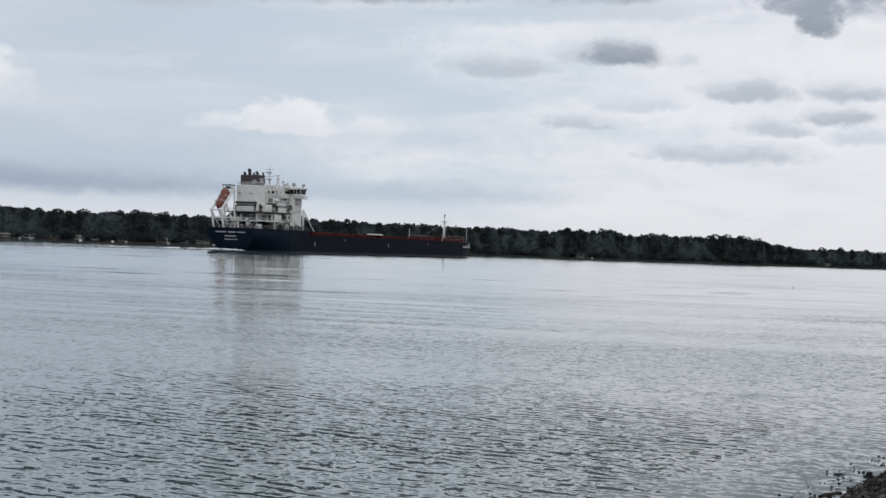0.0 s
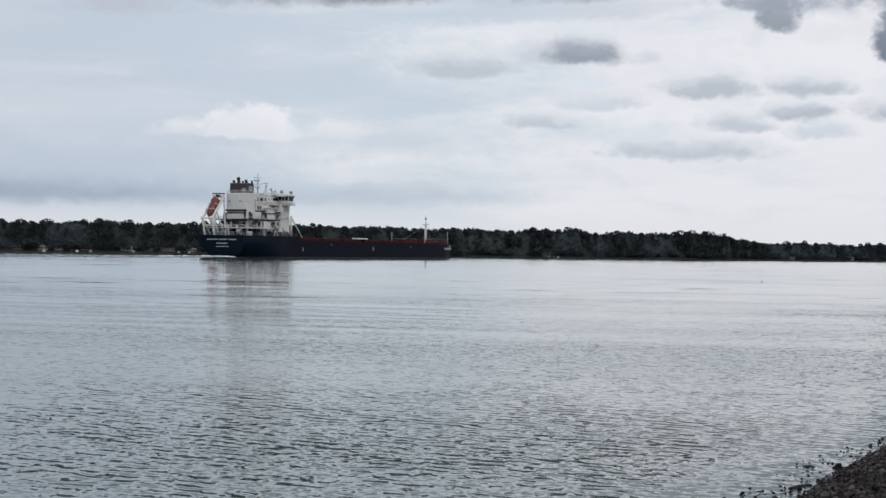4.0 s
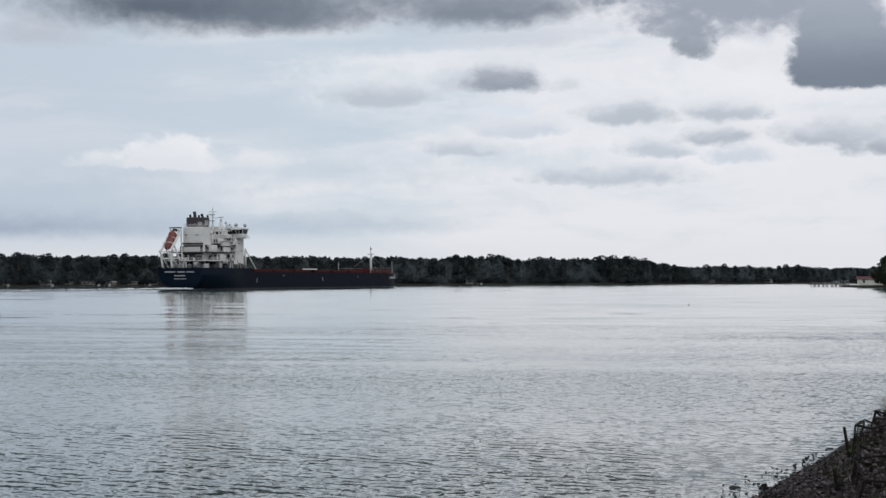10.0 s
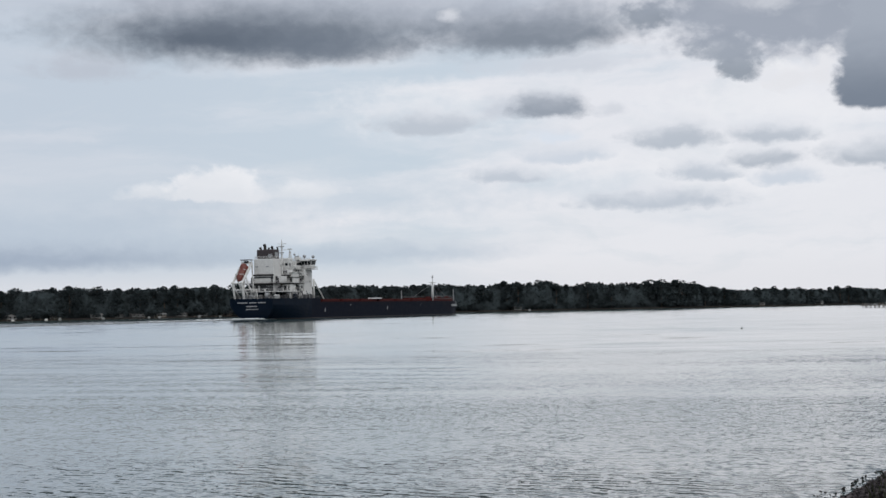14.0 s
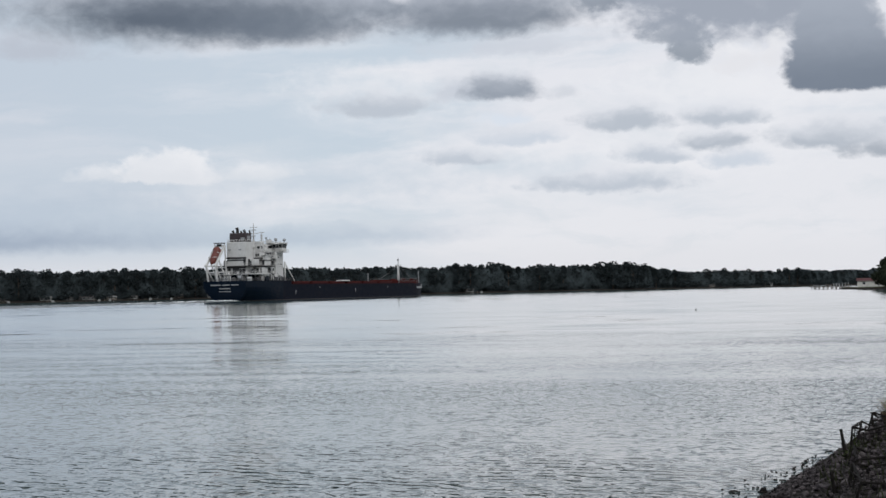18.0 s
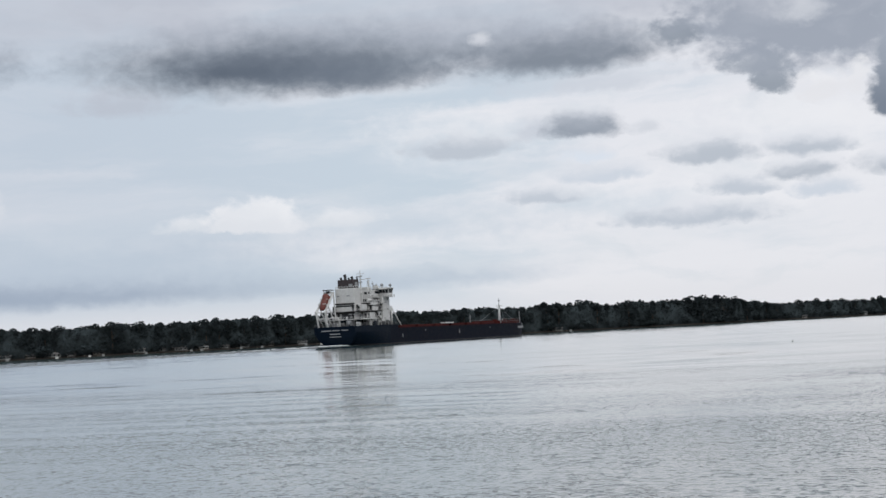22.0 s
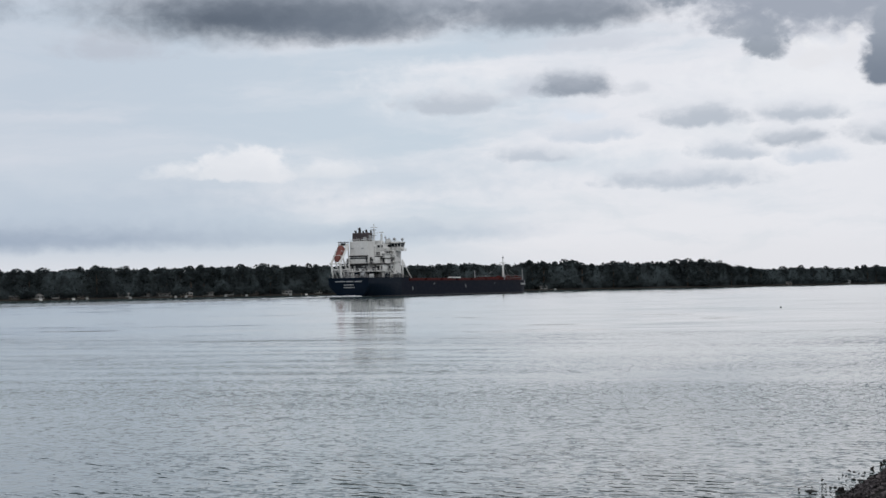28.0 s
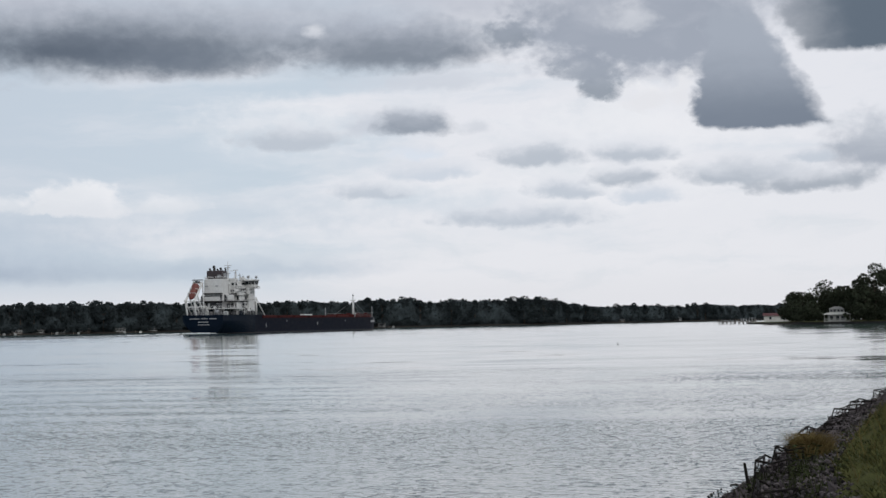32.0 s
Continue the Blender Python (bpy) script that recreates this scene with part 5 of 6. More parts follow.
# ---- the wooded point with its boathouse, red-roofed house and dock ----
def build_point():
    # dark seawall along the shore of the point
    pts = [toward(15.2, 592), toward(13.0, 596), toward(10.6, 604), toward(9.4, 640), toward(8.3, 690), toward(7.9, 716)]
    bm = bmesh.new()
    for a, b in zip(pts, pts[1:]):
        n = (b - a).cross(Vector((0, 0, 1))).normalized()
        a2, b2 = a + n * 1.2, b + n * 1.2
        ring = [a, b, b2, a2]
        lo = [bm.verts.new(p + Vector((0, 0, -.5))) for p in ring]
        hi = [bm.verts.new(p + Vector((0, 0, 0.92))) for p in ring]
        for i in range(4):
            j = (i + 1) % 4
            bm.faces.new((lo[i], lo[j], hi[j], hi[i]))
        bm.faces.new(hi)
    bmesh.ops.recalc_face_normals(bm, faces=bm.faces)
    tagged(part("seawall", bm, SEAWALL), "low dark seawall along the wooded point", "seawall", kind="structure")
    # big trees
    spec = [(9.5, 652, 11.6, 10, 21), (9.9, 650, 12.4, 12, 22), (10.25, 664, 12.0, 11, 23), (10.5, 668, 17.5, 14, 24), (10.95, 680, 13.0, 9, 25), (11.6, 660, 14.5, 11, 26), (12.1, 650, 19.5, 11, 27), (12.55, 645, 23.6, 14, 28), (13.1, 650, 23, 14, 29), (13.8, 640, 22, 15, 30), (14.6, 635, 21, 14, 31), (9.7, 640, 8, 7, 32), (12.2, 628, 12, 9, 33), (13.4, 626, 10, 9, 34), (11.2, 680, 15, 12, 35)]
    for az, d, h, w, seed in spec:
        t = make_tree(seed, h, w * 1.15, 3000 if seed != 24 else 1500, 0.46, FOLIAGE, label="large leafy green tree on the wooded point", low=0.1)
        t.location = toward(az, d, 1.0)
        tagged(t, group="trees of the point")
    # undergrowth and the wood behind
    verts, faces = [], []
    rr = np.random.default_rng(51)
    kinds = [leaf_cloud(90 + i, 10, 9, 420, 0.6, low=0.08)[0] for i in range(3)]
    for i in range(110):
        az = rr.uniform(9.5, 15.5) if i < 62 else 9.6 + (i - 70) * .15 if i >= 70 else (10.42, 12.0, 12.2, 10.3, 12.5, 9.7, 12.9, 13.4)[i - 62]
        deep = i % 2
        p = toward(az, rr.uniform(690, 740) if deep else rr.uniform(648, 675), 1.0)
        if i >= 70:
            p = toward(az, 690, .6)
            deep = False
        elif i >= 62:
            p = toward(az, 612, .8)
        elif not deep and i < 62 and (10.5 < az < 11.8):
            continue
        s = (rr.uniform(1.0, 1.5) if az > 10.6 else rr.uniform(.7, .9)) if deep else rr.uniform(.35, .75)
        me = kinds[i % 3]
        k = len(verts)
        verts += [(p.x + s * v.co.x, p.y + s * v.co.y, p.z + s * v.co.z) for v in me.vertices]
        faces += [tuple(k + q for q in f.vertices) for f in me.polygons]
    me = bpy.data.meshes.new("undergrowth")
    me.from_pydata(verts, [], faces)
    tagged(link("undergrowth", me, FOLIAGE), "dense dark undergrowth below the trees of the point", "shrubs", kind="stuff")
    for me in kinds:
        bpy.data.meshes.remove(me)


build_point()


def gable_house(name, label, az, d, w, dep, wall, roof, turn, wall_mat, roof_mat, z=1.8, windows=3, floors=1):
    root = thing(name, label, "house", m=Matrix.Translation(toward(az, d, z)) @ pose(0, 0, 0, 0, 0, turn))
    body = part("wall", new_box(-w / 2, w / 2, -dep / 2, dep / 2, -.3, wall), wall_mat, root)
    bm = bmesh.new()
    e = .45
    a = [bm.verts.new(p) for p in ((-w / 2 - e, -dep / 2 - e, wall), (w / 2 + e, -dep / 2 - e, wall), (w / 2 + e, dep / 2 + e, wall), (-w / 2 - e, dep / 2 + e, wall), (-w / 2 - e, 0, wall + roof), (w / 2 + e, 0, wall + roof))]
    for f in ((0, 1, 5, 4), (2, 3, 4, 5), (3, 0, 4), (1, 2, 5), (3, 2, 1, 0)):
        bm.faces.new([a[i] for i in f])
    part("roof", bm, roof_mat, root)
    for fl in range(floors):
        for i in range(windows):
            x = (i + .5) / windows * w - w / 2
            win = part("window", new_box(x - .55, x + .55, -dep / 2 - .06, -dep / 2 + .06, .9 + fl * 2.7, 2.1 + fl * 2.7), GLASS, root)
            part("window_frame", new_box(x - .65, x + .65, -dep / 2 - .09, -dep / 2 - .05, .78 + fl * 2.7, .9 + fl * 2.7), SIDING, win)
    part("chimney", new_box(w * .2, w * .2 + .6, .3, .9, wall, wall + roof + .7), SHINGLE, root)
    return root


def build_point_buildings():
    # red-roofed waterside house
    gable_house("waterside_house", "pale waterside house with a low red sheet roof", 8.95, 690, 11.4, 7, 2.5, 1.3, -9, SIDING, RED_ROOF, z=1.2, windows=2)
    # two-storey boathouse with veranda
    root = thing("boathouse", "weathered white boathouse with a posted veranda and small upper storey", "boathouse", m=Matrix.Translation(toward(11.17, 616, 1.0)) @ pose(0, 0, 0, 0, 0, -11))
    part("wall", new_box(-3.6, 3.6, -1.5, 3.5, -.2, 2.9), BOATHOUSE, root)
    part("veranda_floor", new_box(-5.2, 5.2, -4.2, 3.8, -.3, .15), BOATHOUSE, root)
    bm = bmesh.new()
    box(bm, -5.6, 5.6, -4.6, 4.2, 2.75, 3.6, top=(.72, .7))
    part("veranda_roof", bm, BOATHOUSE, root, "pale sloping veranda roof")
    for x in (-5, -3, -1, 1, 3, 5):
        part("post", new_box(x - .09, x + .09, -4.2, -4.0, .15, 2.8), BOATHOUSE, root)
    bm = bmesh.new()
    rail(bm, [(-5, -4.05, .15), (5, -4.05, .15)], 1.0, 2.0, .06)
    part("veranda_rail", bm, BOATHOUSE, root)
    up = part("upper_storey", new_box(-3.0, 2.8, -2, 2.4, 3.6, 5.0), BOATHOUSE, root)
    for x in (-2.2, -.9, .6, 1.9):
        part("window", new_box(x - .45, x + .45, -2.08, -1.95, 3.9, 4.7), GLASS, up)
    bm = bmesh.new()
    box(bm, -3.5, 3.3, -2.5, 2.9, 5.0, 6.0, top=(.35, .3))
    part("upper_roof", bm, SHINGLE, root, "grey hipped upper roof")
    for x in (-2.2, 0.2, 2.2):
        part("window", new_box(x - .6, x + .6, -1.58, -1.45, .6, 2.2), GLASS, root)
    # timber dock running out from the point
    a, b = toward(8.15, 735), toward(6.75, 764)
    root = thing("timber_dock", "long weathered timber dock on posts in the river", "dock", m=Matrix.Translation(a) @ Matrix.Rotation(math.atan2((b - a).y, (b - a).x), 4, "Z"))
    L = (b - a).length
    bm = bmesh.new()
    for i in range(int(L / .6)):
        box(bm, i * .6, i * .6 + .55, -.9, .9, 1.25, 1.35)
    part("deck_planks", bm, TIMBER, root)
    for s in (-.8, .8):
        part("stringer", new_box(0, L, s - .1, s + .1, 1.0, 1.25), TIMBER, root)
    for i in range(9):
        for s in (-.9, .9):
            x = L * (i + .3) / 9
            part("pile", new_rod((x, s, -1.2), (x, s, 1.5 if i % 4 else 2.3), .2, sides=7), TIMBER, root)
    for x0, x1, h in ((L * .35, L * .42, 2.8), (L * .12, L * .2, 3.2), (L * .7, L * .95, 2.3)):
        bm = bmesh.new()
        for x in (x0, x1):
            for s in (-1.0, -2.6):
                rod(bm, (x, s, -1), (x, s, h), .13, sides=5)
        box(bm, x0, x1, -2.7, -.9, h - .5, h - .35)
        part("boat_lift", bm, STEEL, root, "steel boat lift frame")


build_point_buildings()


def build_far_houses():
    """Cottages, boats and docks strung along the far shore."""
    rng = random.Random(21)
    # bearing, width, wall height, pale or dark
    spec = [(-29.2, 12, 3, 1), (-28.2, 9, 3, 0), (-27.3, 10, 3, 1), (-26.4, 8, 2.6, 0), (-25.6, 13, 3, 1), (-24.9, 7, 2.4, 1), (-23.9, 9, 3, 0), (-22.4, 11, 3.4, 1), (-21.6, 8, 2.6, 1), (-20.9, 14, 2.8, 1), (-20.0, 9, 2.6, 0), (-19.2, 11, 2.8, 1), (-18.4, 8, 2.4, 1), (-17.5, 9, 3, 0), (-16.2, 10, 2.6, 1), (-15, 9, 2.6, 1), (-6.27, 9, 3.2, 1), (5.2, 11, 3.0, 1), (3.1, 7, 2.4, 0)]
    for az, w, h, pale in spec:
        d = along(SHORE, az)
        turn = -az + rng.uniform(-25, 25)
        gable_house("cottage", ("pale" if pale else "brown") + " cottage among the trees of the far shore", az, d + 5 + rng.uniform(0, 5), w * .7, 6, h * .7, rng.uniform(.8, 1.3), turn, (FADED if rng.random() < .8 else SIDING) if pale else TIMBER, SHINGLE if rng.random() < .6 else FADED, z=0.8)
    for az in (-29.8, -27.8, -27.4, -25.6, -24.4, -23.9, -22.3, -20.6, -20.2, -18.7, -17.9, -16.2, -15.6, -5.9):
        d = along(SHORE, az) - 5
        root = thing("small_dock", "small timber dock with a covered boat", "dock", "docks of the far shore", Matrix.Translation(toward(az, d, 0)) @ pose(0, 0, 0, 0, 0, -az + 90))
        part("planks", new_box(-1, 9, -.8, .8, .7, .9), TIMBER, root)
        for x in (0, 4, 8):
            part("pile", new_rod((x, .8, -1), (x, .8, 1.6), .16, sides=6), TIMBER, root)
        bm = bmesh.new()
        loft(bm, [[Vector((x, -2.8 + s * k, z)) for s, z in ((-1, .9), (-.8, .1), (.8, .1), (1, .9))] for x, k in ((0, 1.1), (4.5, 1.15), (6.5, .6), (7.3, .08))])
        boat = part("moored_boat", bm, FADED if int(az * 10) % 4 else SIDING, root, "moored motorboat")
        part("boat_cover", new_box(.6, 3.6, -3.7, -1.9, .9, 1.5, bevel=.2, top=(.8, .8)), FADED, boat)


build_far_houses()


# ---- the near revetment: stones, wire baskets, weeds and turf ----
CRESTLINE = crest_path()
CREST_XY = np.array([(p.x, p.y) for p in CRESTLINE[0]])
CREST_N = np.array([(n.x, n.y) for n in CRESTLINE[1]])
CREST_S = np.concatenate([[0.0], np.cumsum(np.linalg.norm(np.diff(CREST_XY, axis=0), axis=1))])
SLOPE_OFF = np.array([-12, -4, -1.3, -.35, .25, .7, 1.3, 1.7, 4.3])
SLOPE_Z = np.array([1.8, 1.72, 1.6, 1.28, 1.08, .8, .25, -.12, -1.2])


def on_slopes(s, off):
    """Places on the revetment: s metres along the crest, off metres to the water side (arrays)."""
    n = np.stack([np.interp(s, CREST_S, CREST_N[:, k]) for k in (0, 1)], -1)
    q = np.stack([np.interp(s, CREST_S, CREST_XY[:, k]) for k in (0, 1)], -1)
    out = np.asarray(off) + np.maximum(0.0, np.asarray(off) - .7) * np.interp(q[..., 1], (16, 23, 28), (0.66, 0.58, 0.0))
    return np.concatenate([q + n * out[..., None], np.interp(off, SLOPE_OFF, SLOPE_Z)[..., None]], -1), n


def on_slope(s, off):
    q, n = on_slopes(np.array([s]), np.array([off]))
    return Vector(q[0]), Vector((*n[0], 0)).normalized()


def ahead(y):
    """The distance along the crest at which it lies y metres ahead."""
    return float(np.interp(y, CREST_XY[:90, 1], CREST_S[:90]))


S0 = ahead(10.0)


def stone_mesh(seed, sub=1):
    bm = bmesh.new()
    blob(bm, (0, 0, 0), (1, .8, .62), seed, sub, .95 if sub == 1 else .6)
    me = bpy.data.meshes.new("stone")
    bm.to_mesh(me)
    bm.free()
    return me


def build_stones():
    rng = random.Random(8)
    shapes = [stone_mesh(s, 2) for s in range(8)]
    for me in shapes:
        me.materials.append(WET_ROCK)
    # dark wet boulders lying at the water's edge
    for i in range(210):
        s = S0 + rng.uniform(4, 30)
        off = 1.2 + rng.random() ** 1.5 * .9
        p, n = on_slope(s, off)
        r = rng.uniform(.035, .075) * (1.5 if rng.random() < .25 else 1)
        ob = new("boulder", shapes[i % 8])
        ob.matrix_basis = Matrix.Translation((p.x, p.y, max(p.z, -.02) + rng.uniform(-.01, .02))) @ Euler((rng.uniform(-.3, .3), rng.uniform(-.3, .3), rng.uniform(0, 6))).to_matrix().to_4x4() @ Matrix.Diagonal((r * 1.5, r, r * .7, 1))
        tagged(ob, "dark wet boulder at the water's edge", "boulder", "boulders in the shallows")
    # the stone slope as one mass of angular pieces
    rr = np.random.default_rng(4)
    base = [stone_mesh(s + 20, 1) for s in range(10)]
    co = np.array([[v.co[:] for v in me.vertices] for me in base])
    fc = np.array([[tuple(f.vertices) for f in me.polygons] for me in base])
    n = 30000
    p, _ = on_slopes(S0 + 3 + rr.random(n) ** 1.4 * 40, rr.uniform(-.8, 1.7, n))
    # a fringe of stones in the shallows, thinning outwards, and the slope behind the eye
    q, _ = on_slopes(S0 + 5 + rr.random(450) * 15, 1.4 + rr.random(450) ** 1.6 * .8)
    q[:, 2] = np.maximum(q[:, 2], -.02)
    b, _ = on_slopes(S0 - 16 + rr.random(6000) * 19, rr.uniform(-.8, 1.7, 6000))
    p = np.concatenate([p, q, b])
    n = len(p)
    r = rr.uniform(.014, .036, n) * np.where(rr.random(n) < .06, 2.0, 1.0)
    r[30000:30450] *= 1.1
    w = rr.uniform(0, 6.283, n)
    kind = np.arange(n) % 10
    c = co[kind] * (r[:, None] * rr.uniform(.6, 1.3, (n, 3)))[:, None, :]
    ca, sa = np.cos(w)[:, None], np.sin(w)[:, None]
    x, y, z = c[..., 0] * ca - c[..., 1] * sa, c[..., 0] * sa + c[..., 1] * ca, c[..., 2]
    tilt = rr.uniform(-.8, .8, n)[:, None]
    x, z = x * np.cos(tilt) - z * np.sin(tilt), x * np.sin(tilt) + z * np.cos(tilt)
    verts = np.stack([x + p[:, :1], y + p[:, 1:2], z + p[:, 2:] + rr.uniform(-.03, .07, n)[:, None]], -1).reshape(-1, 3)
    faces = (fc[kind] + (np.arange(n) * co.shape[1])[:, None, None]).reshape(-1, 3).tolist()
    me = bpy.data.meshes.new("revetment_stones")
    me.from_pydata(verts.tolist(), [], faces)
    rock = link("revetment_stones", me, ROCK)
    me.materials.append(WET_ROCK)
    # the river keeps the lowest stones wet
    wet = np.repeat(p[:, 2] + rr.normal(size=n) * .08 < .13, fc.shape[1])
    me.polygons.foreach_set("material_index", wet.astype(int).tolist())
    tagged(rock, "loose grey and brown stones on the bank slope, wet at the water", "stones", kind="stuff")
    for me in base:
        bpy.data.meshes.remove(me)


build_stones()


def build_baskets():
    """Broken wire gabion baskets standing along the crest."""
    rng = random.Random(14)
    # places along the crest (by distance ahead), half length, height of the standing wire and its lean
    for i, (y, w, rise, lean) in enumerate(((16.6, .7, .24, .1), (18.2, .6, .28, -.15), (20.6, .75, .42, .05), (22.8, .8, .36, -.08), (24.6, .7, .26, .1), (26.6, .9, .38, 0), (28.7, .9, .3, .1), (30.8, .9, .26, -.1), (33.4, 1.0, .34, .05), (36, 1.0, .3, 0), (38.4, 1.0, .26, .1), (41.0, 1.1, .36, 0), (43.6, 1.1, .3, 0))):
        h = rise * (.9 if i < 4 else .62)
        s = ahead(y)
        p, n = on_slope(s, .1)
        t = Vector((-n.y, n.x, 0))
        root = thing("gabion_basket", "rusty broken wire basket half filled with grey stones", "gabion", "gabion baskets of the revetment", Matrix.Translation(p) @ Matrix(((n.x, -t.x, 0, 0), (n.y, -t.y, 0, 0), (0, 0, 1, 0), (0, 0, 0, 1))))
        bm = bmesh.new()
        near, out, back = -w, .14, -.30
        jig = lambda k=.07: rng.uniform(-k, k)
        top = [Vector((out + lean * .3, -w, h + jig())), Vector((out + jig(), w, h * .8 + jig())), Vector((back, w, h * .8 + jig())), Vector((back + jig(), -w, h + jig()))]
        low = [Vector((out + .14, -w, -.3)), Vector((out + .14, w, -.3)), Vector((back, w, -.05)), Vector((back, -w, -.05))]
        for k in range(4):
            mid = low[k].lerp(top[k], .55) + Vector((jig(.03), jig(.03), 0))
            rod(bm, low[k], mid, .014, sides=5), rod(bm, mid, top[k], .014, sides=5)
            mid = top[k].lerp(top[(k + 1) % 4], .5) + Vector((jig(.03), 0, rng.uniform(-.09, .01)))
            rod(bm, top[k], mid, .014, sides=5), rod(bm, mid, top[(k + 1) % 4], .014, sides=5)
        for q in range(2):
            a, b = top[0] + Vector((jig(.04), 0, jig(.03))), top[1] + Vector((jig(.04), 0, jig(.03)))
            mid = a.lerp(b, rng.uniform(.3, .7)) + Vector((jig(.05), 0, rng.uniform(-.07, .04)))
            rod(bm, a, mid, .007, sides=4), rod(bm, mid, b, .007, sides=4)
        part("frame", bm, WIRE, root, "bent rusty basket frame")
        bm = bmesh.new()
        for face in ((0, 1), (3, 0), (1, 2)):
            l0, l1, t0, t1 = low[face[0]], low[face[1]], top[face[0]], top[face[1]]
            m = max(3, int((l1 - l0).length / .17))
            for k in range(1, m):
                q = k / m
                rod(bm, l0.lerp(l1, q), t0.lerp(t1, q) + Vector((jig(.02), jig(.02), rng.uniform(-.05, .0))), .004, sides=3)
            for q in (.35, .6, .82):
                rod(bm, l0.lerp(t0, q), l1.lerp(t1, q), .005, sides=3)
        part("wire_mesh", bm, WIRE, root)
        bm = bmesh.new()
        for k in range(170):
            blob(bm, (rng.uniform(back, out), rng.uniform(-w, w), rng.uniform(-.3, h * .8)), [rng.uniform(.016, .04) for _ in range(3)], k + i * 80, 1, .5)
        tagged(part("stone_fill", bm, ROCK, root, "dark angular stone fill"), kind="stuff")
    # bare stakes
    for x, y, z, h, dx in ((2.72, 19.3, .9, .62, -.1), (2.3, 17.4, .8, .42, -.06), (3.3, 21.4, 1.0, .45, .05)):
        bm = new_rod((x, y, z), (x + dx, y, z + h), .03, .02, 6)
        tagged(part("stake", bm, WIRE), "leaning dark stake in the stone bank", "stake")


build_baskets()


def blades(name, places, mat, label, height, width, lean, seed, category, kind="stuff"):
    rr = np.random.default_rng(seed)
    verts, faces = [], []
    for x, y, z in places:
        h, w = height * rr.uniform(.5, 1.3), width * rr.uniform(.6, 1.3)
        a, b = rr.uniform(0, 6.283), rr.uniform(0, 6.283)
        dx, dy = w * math.cos(a), w * math.sin(a)
        lx, ly = lean * h * math.cos(b), lean * h * math.sin(b)
        k = len(verts)
        verts += [(x - dx, y - dy, z - .02), (x + dx, y + dy, z - .02), (x + lx * .4 + dx * .7, y + ly * .4 + dy * .7, z + h * .55), (x + lx * .4 - dx * .7, y + ly * .4 - dy * .7, z + h * .55), (x + lx, y + ly, z + h)]
        faces += [(k, k + 1, k + 2, k + 3), (k + 3, k + 2, k + 4)]
    me = bpy.data.meshes.new(name)
    me.from_pydata(verts, [], faces)
    return tagged(link(name, me, mat), label, category, kind=kind)


def build_turf():
    rr = np.random.default_rng(9)

    def scatter(n, s0, s1, o0, o1, patch=0.0, near=1.0):
        q, _ = on_slopes(S0 + s0 + rr.random(n * 2) ** near * (s1 - s0), rr.uniform(o0, o1, n * 2))
        if patch:
            q = np.array([c for c in q if noise.noise(Vector((c[0] * .9, c[1] * .9, 3))) > patch * rr.uniform(-1, 1)])
        return q[:n].tolist()

    blades("grass", scatter(110000, 2, 44, -6.0, -.75, 0, 1.6), GRASS, "rough green bank grass", .075, .008, 1.2, 1, "grass")
    blades("tall_grass", scatter(3500, 2, 46, -1.8, -.75, .5), GRASS, "longer grass along the crest of the bank", .10, .006, .5, 2, "grass")
    blades("dry_weeds", [(4.02 + rr.normal() * .10, 22.4 + rr.normal() * .22, 1.26) for _ in range(3600)] + scatter(220, 6, 40, -1.4, -.8, .6), DRY, "clump of tawny dry weeds on the crest", .34, .004, .75, 3, "weeds")
    blades("low_weeds", scatter(6000, 5, 30, -1.7, -.5, .4), WEED, "low dark weeds at the edge of the bank stones", .075, .013, .9, 6, "weeds")
    blades("weeds", scatter(700, 4, 14, -.5, .6, .6), WEED, "green weeds growing between the bank stones", .2, .008, .5, 4, "weeds")


build_turf()


def build_weed_plants():
    """Tall leafy weeds rooted among the baskets."""
    rng = random.Random(77)
    for x, y, z, h in ((2.98, 18.3, 1.0, .62), (3.25, 18.9, 1.1, .75), (3.05, 17.2, 1.05, .5), (3.5, 20.2, 1.2, .55), (2.75, 17.7, .9, .42), (3.9, 21.5, 1.25, .4), (3.4, 17.6, 1.2, .6), (2.66, 19.2, .95, .45), (2.72, 18.9, .95, .5), (3.1, 18.0, 1.1, .7), (3.3, 19.4, 1.2, .5), (3.15, 17.4, 1.1, .66), (2.9, 16.6, 1.0, .5)):
        root = thing("weed_plant", "tall dark green weed with ragged leaves among the bank stones", "weed", "weeds on the bank", Matrix.Translation((x, y, z - .08)))
        lean = Vector((rng.uniform(-.2, .2), rng.uniform(-.1, .1), 1))
        bm = new_rod((0, 0, 0), lean * h * .6, .009, .006, 5)
        rod(bm, lean * h * .6, lean * h + Vector((rng.uniform(-.05, .05), 0, 0)), .006, .003, 5)
        part("stem", bm, WEED, root)
        bm = bmesh.new()
        for k in range(26):
            q = lean * h * rng.uniform(.12, 1.0)
            w = rng.uniform(0, 6.283)
            d = Vector((math.cos(w), math.sin(w), rng.uniform(-.2, .5)))
            side = Vector((-d.y, d.x, 0)) * rng.uniform(.012, .026)
            l = rng.uniform(.06, .14)
            vs = [bm.verts.new(v) for v in (q, q + d * l * .5 + side, q + d * l - Vector((0, 0, l * .25)), q + d * l * .5 - side)]
            bm.faces.new(vs)
        part("leaves", bm, WEED, root)


build_weed_plants()


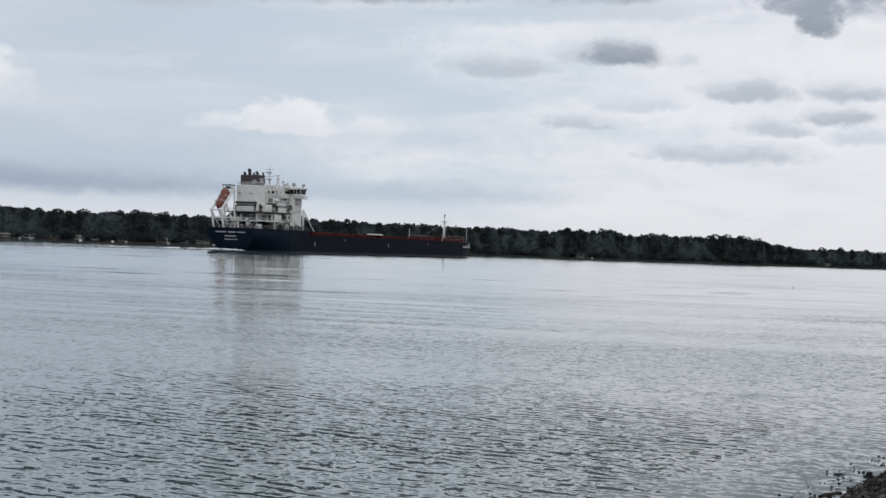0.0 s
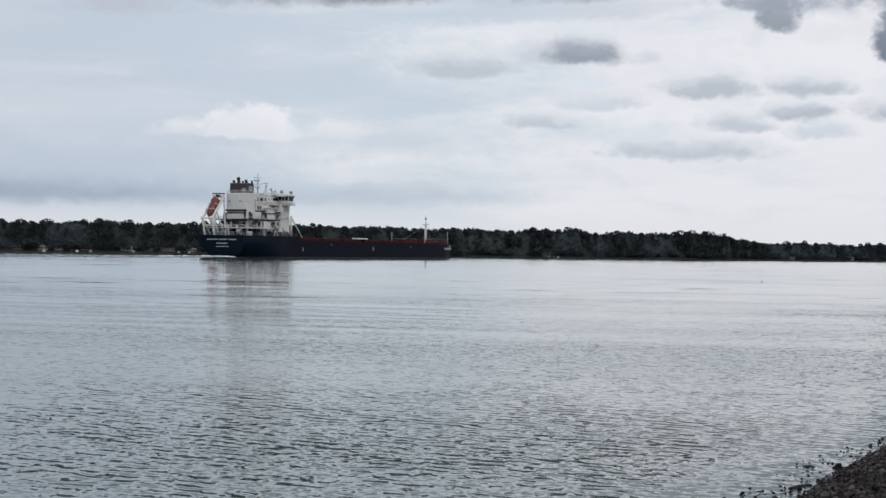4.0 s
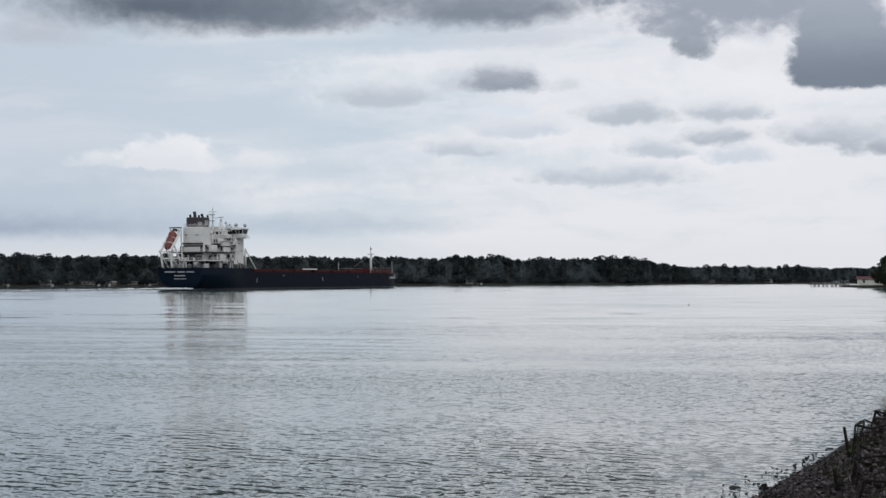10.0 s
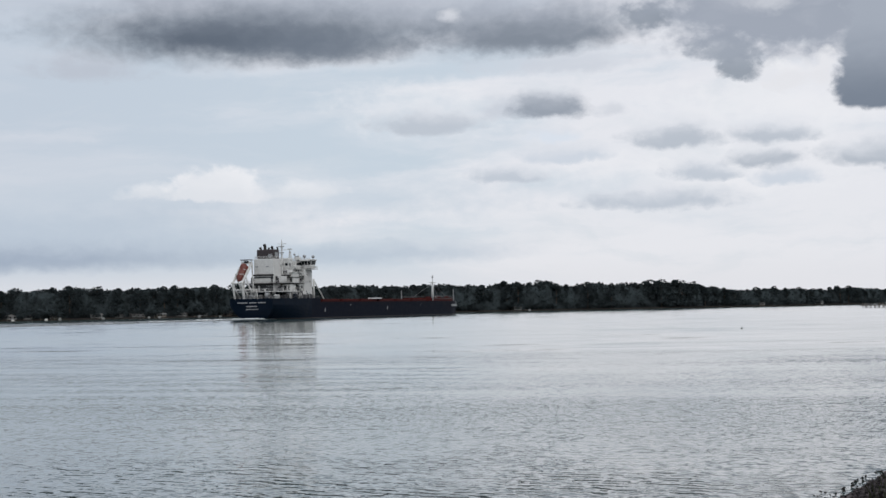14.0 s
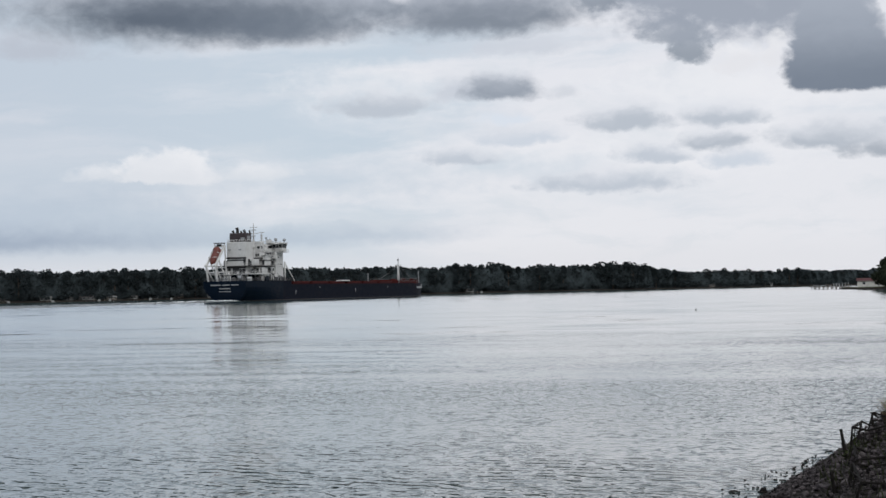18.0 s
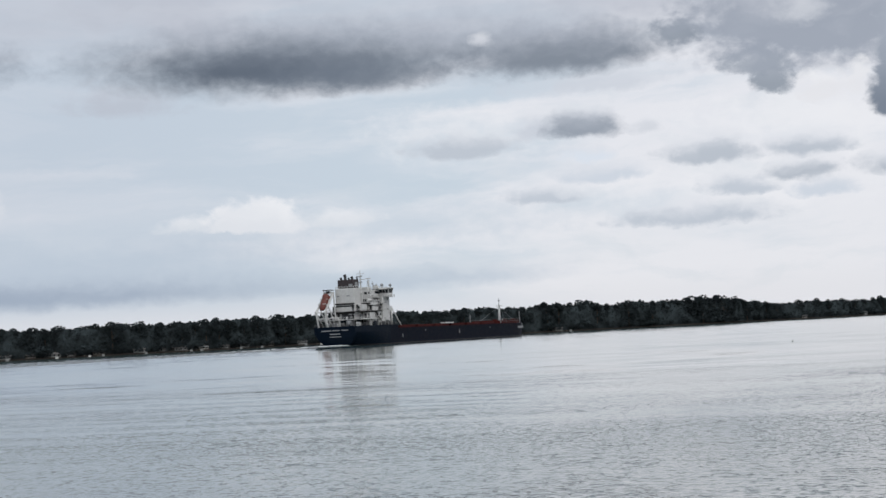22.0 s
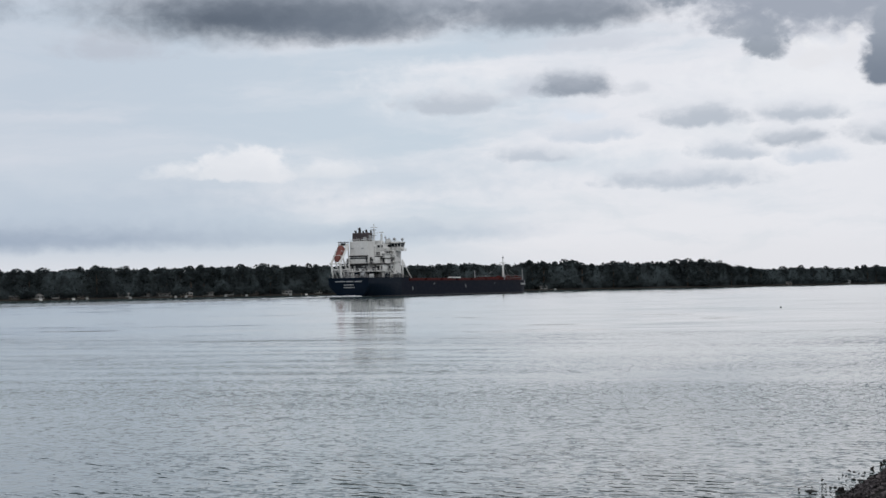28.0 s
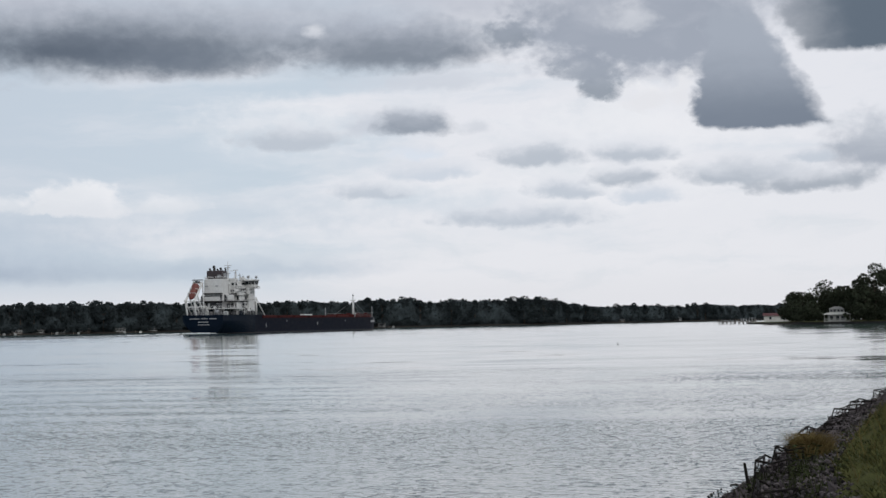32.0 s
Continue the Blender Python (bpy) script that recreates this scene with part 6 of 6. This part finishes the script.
# ---- a water bird out on the river ----
def build_bird():
    root = thing("water_bird", "small dark water bird afloat on the river", "bird")
    bm = bmesh.new()
    blob(bm, (0, 0, .07), (.26, .13, .11), 1, 2, .05)
    body = part("body", bm, FEATHER, root, smooth=True)
    bm = new_rod((.17, 0, .1), (.24, 0, .3), .05, .04, 7)
    part("neck", bm, FEATHER, root)
    bm = bmesh.new()
    blob(bm, (.27, 0, .34), (.08, .055, .06), 2, 2, .02)
    part("head", bm, FEATHER, root, smooth=True)
    part("bill", new_rod((.33, 0, .33), (.43, 0, .31), .02, .012, 5), SOOT_SHADE, root)
    part("tail", new_box(-.4, -.2, -.05, .05, .08, .12), FEATHER, root)
    for ob in root.children:
        ob.data.transform(Matrix.Diagonal((.72, .72, .72, 1)))
    root.location = (6.9, 199, 0)
    return root


bird = build_bird()


def build_swallow():
    """A small bird that skims past over the water, wings half spread."""
    root = thing("swallow", "small dark swallow flying low over the river", "bird")
    bm = bmesh.new()
    blob(bm, (0, 0, 0), (.075, .024, .024), 4, 2, .05)
    part("body", bm, FEATHER, root, smooth=True)
    bm = bmesh.new()
    blob(bm, (.075, 0, .006), (.022, .018, .018), 5, 2, .02)
    part("head", bm, FEATHER, root, smooth=True)
    for s in (-1, 1):
        bm = bmesh.new()
        rows = [[Vector((x + dx, s * y, z + dz)) for dx, dz in ((c, 0), (0, .005), (-c, 0), (0, -.004))] for x, y, z, c in ((.02, .015, .005, .028), (.01, .05, .028, .024), (-.03, .10, .035, .015), (-.075, .135, .03, .003))]
        loft(bm, rows)
        bmesh.ops.recalc_face_normals(bm, faces=bm.faces)
        part("wing", bm, FEATHER, root)
        part("tail_feather", new_rod((-.06, s * .006, 0), (-.13, s * .028, .004), .008, .002, 5), FEATHER, root)
    return root


swallow = build_swallow()


def build_wake():
    """The freighter's wake: churned foam astern and low ridges that trail from the quarters; moves with it."""
    root = thing("ship_wake", "pale churned wake and low swell trailing behind the freighter", "wake")
    rng = random.Random(31)
    bm = bmesh.new()
    for i in range(420):
        y = -1 - 95 * rng.random() ** 1.5
        w = 7 + .05 * -y
        x = rng.uniform(-w, w)
        k = 1 + y / 120
        blob(bm, (x, y, 0), (rng.uniform(.8, 2.6), rng.uniform(.8, 2.2), rng.uniform(.25, .75) * k), i, 1, .5)
    tagged(part("foam", bm, FOAM, root, "broken white foam"), kind="stuff")
    bm = bmesh.new()
    for i in range(46):
        y = 205 - 14 * rng.random()
        x = hull_half(min(y, 210), 0) + .3 + rng.random() * (1.2 + (211 - y) * .1)
        n = 6
        a = rng.uniform(.3, 1.0)
        vs = [bm.verts.new((x + a * math.cos(6.283 * k / n), y + a * 1.6 * math.sin(6.283 * k / n), .04 + .02 * (i % 3))) for k in range(n)]
        bm.faces.new(vs)
    tagged(part("bow_foam", bm, FOAM, root, "thin white bow foam"), kind="stuff")
    for s, spread, h in ((-1, .045, .5), (1, .10, .6), (-1, .16, .35)):
        bm = bmesh.new()
        rings = []
        for k in range(40):
            y = 4 - k * 9.0
            x = s * (10 + spread * -y * 1.0)
            hh = h * min(1, .3 + k / 8) * (1 - k / 55) * (1 + .35 * noise.noise(Vector((k * .5, s, 2))))
            w = 1.6 + k * .05
            rings.append([Vector((x - w, y, -.1)), Vector((x - w * .35, y, hh * .7)), Vector((x, y, hh)), Vector((x + w * .35, y, hh * .7)), Vector((x + w, y, -.1))])
        loft(bm, rings, close=False, caps=False)
        bmesh.ops.recalc_face_normals(bm, faces=bm.faces)
        part("wake_ridge", bm, WAKE, root, smooth=True)
    return root


wake = build_wake()


def motions():
    """The freighter steams away, the bird drifts, the river slides by."""
    f = Vector((math.sin(radians(SHIP_HEADING)), math.cos(radians(SHIP_HEADING)), 0))
    rows = []
    for t in (0, 8, 16, 24, 32):
        p = Vector((*SHIP_START, 0)) + f * SHIP_SPEED * t
        rows.append((t, Matrix.Translation(p) @ pose(0, 0, 0, 0, 0, -SHIP_HEADING)))
    walk(ship, rows)
    walk(wake, rows)
    walk(bird, [(t, Matrix.Translation((6.5 + .115 * t, 199, 0)) @ pose(0, 0, 0, 0, 0, 70)) for t in (0, 16, 32)])
    # bearing line of the swallow: in from over the bank, past close by, and away behind
    fly = [(0, 30.0, 60.0, 1.80), (11.8, 30.0, 60.0, 1.80), (14.2, 5.6, 33.0, 3.2), (14.7, 2.74, 25.84, 2.43), (14.8, 2.01, 24.90, 2.45), (14.9, 1.25, 23.45, 2.53), (15.0, -0.44, 21.48, 2.70), (15.1, -1.95, 19.39, 2.81), (15.2, -3.81, 17.07, 2.73), (15.7, -12.0, 6.0, 2.6), (17, -14.0, -16.0, 3.2), (19, 0.0, -40.0, 1.88), (32, 0.0, -40.0, 1.88)]
    walk(swallow, [(t, Matrix.Translation((x, y, z)) @ pose(0, 0, 0, 0, 0, -128)) for t, x, y, z in fly])
    walk(water, [(t, Matrix.Translation((.10 * t, -.22 * t, 0))) for t in (0, 16, 32)])


motions()
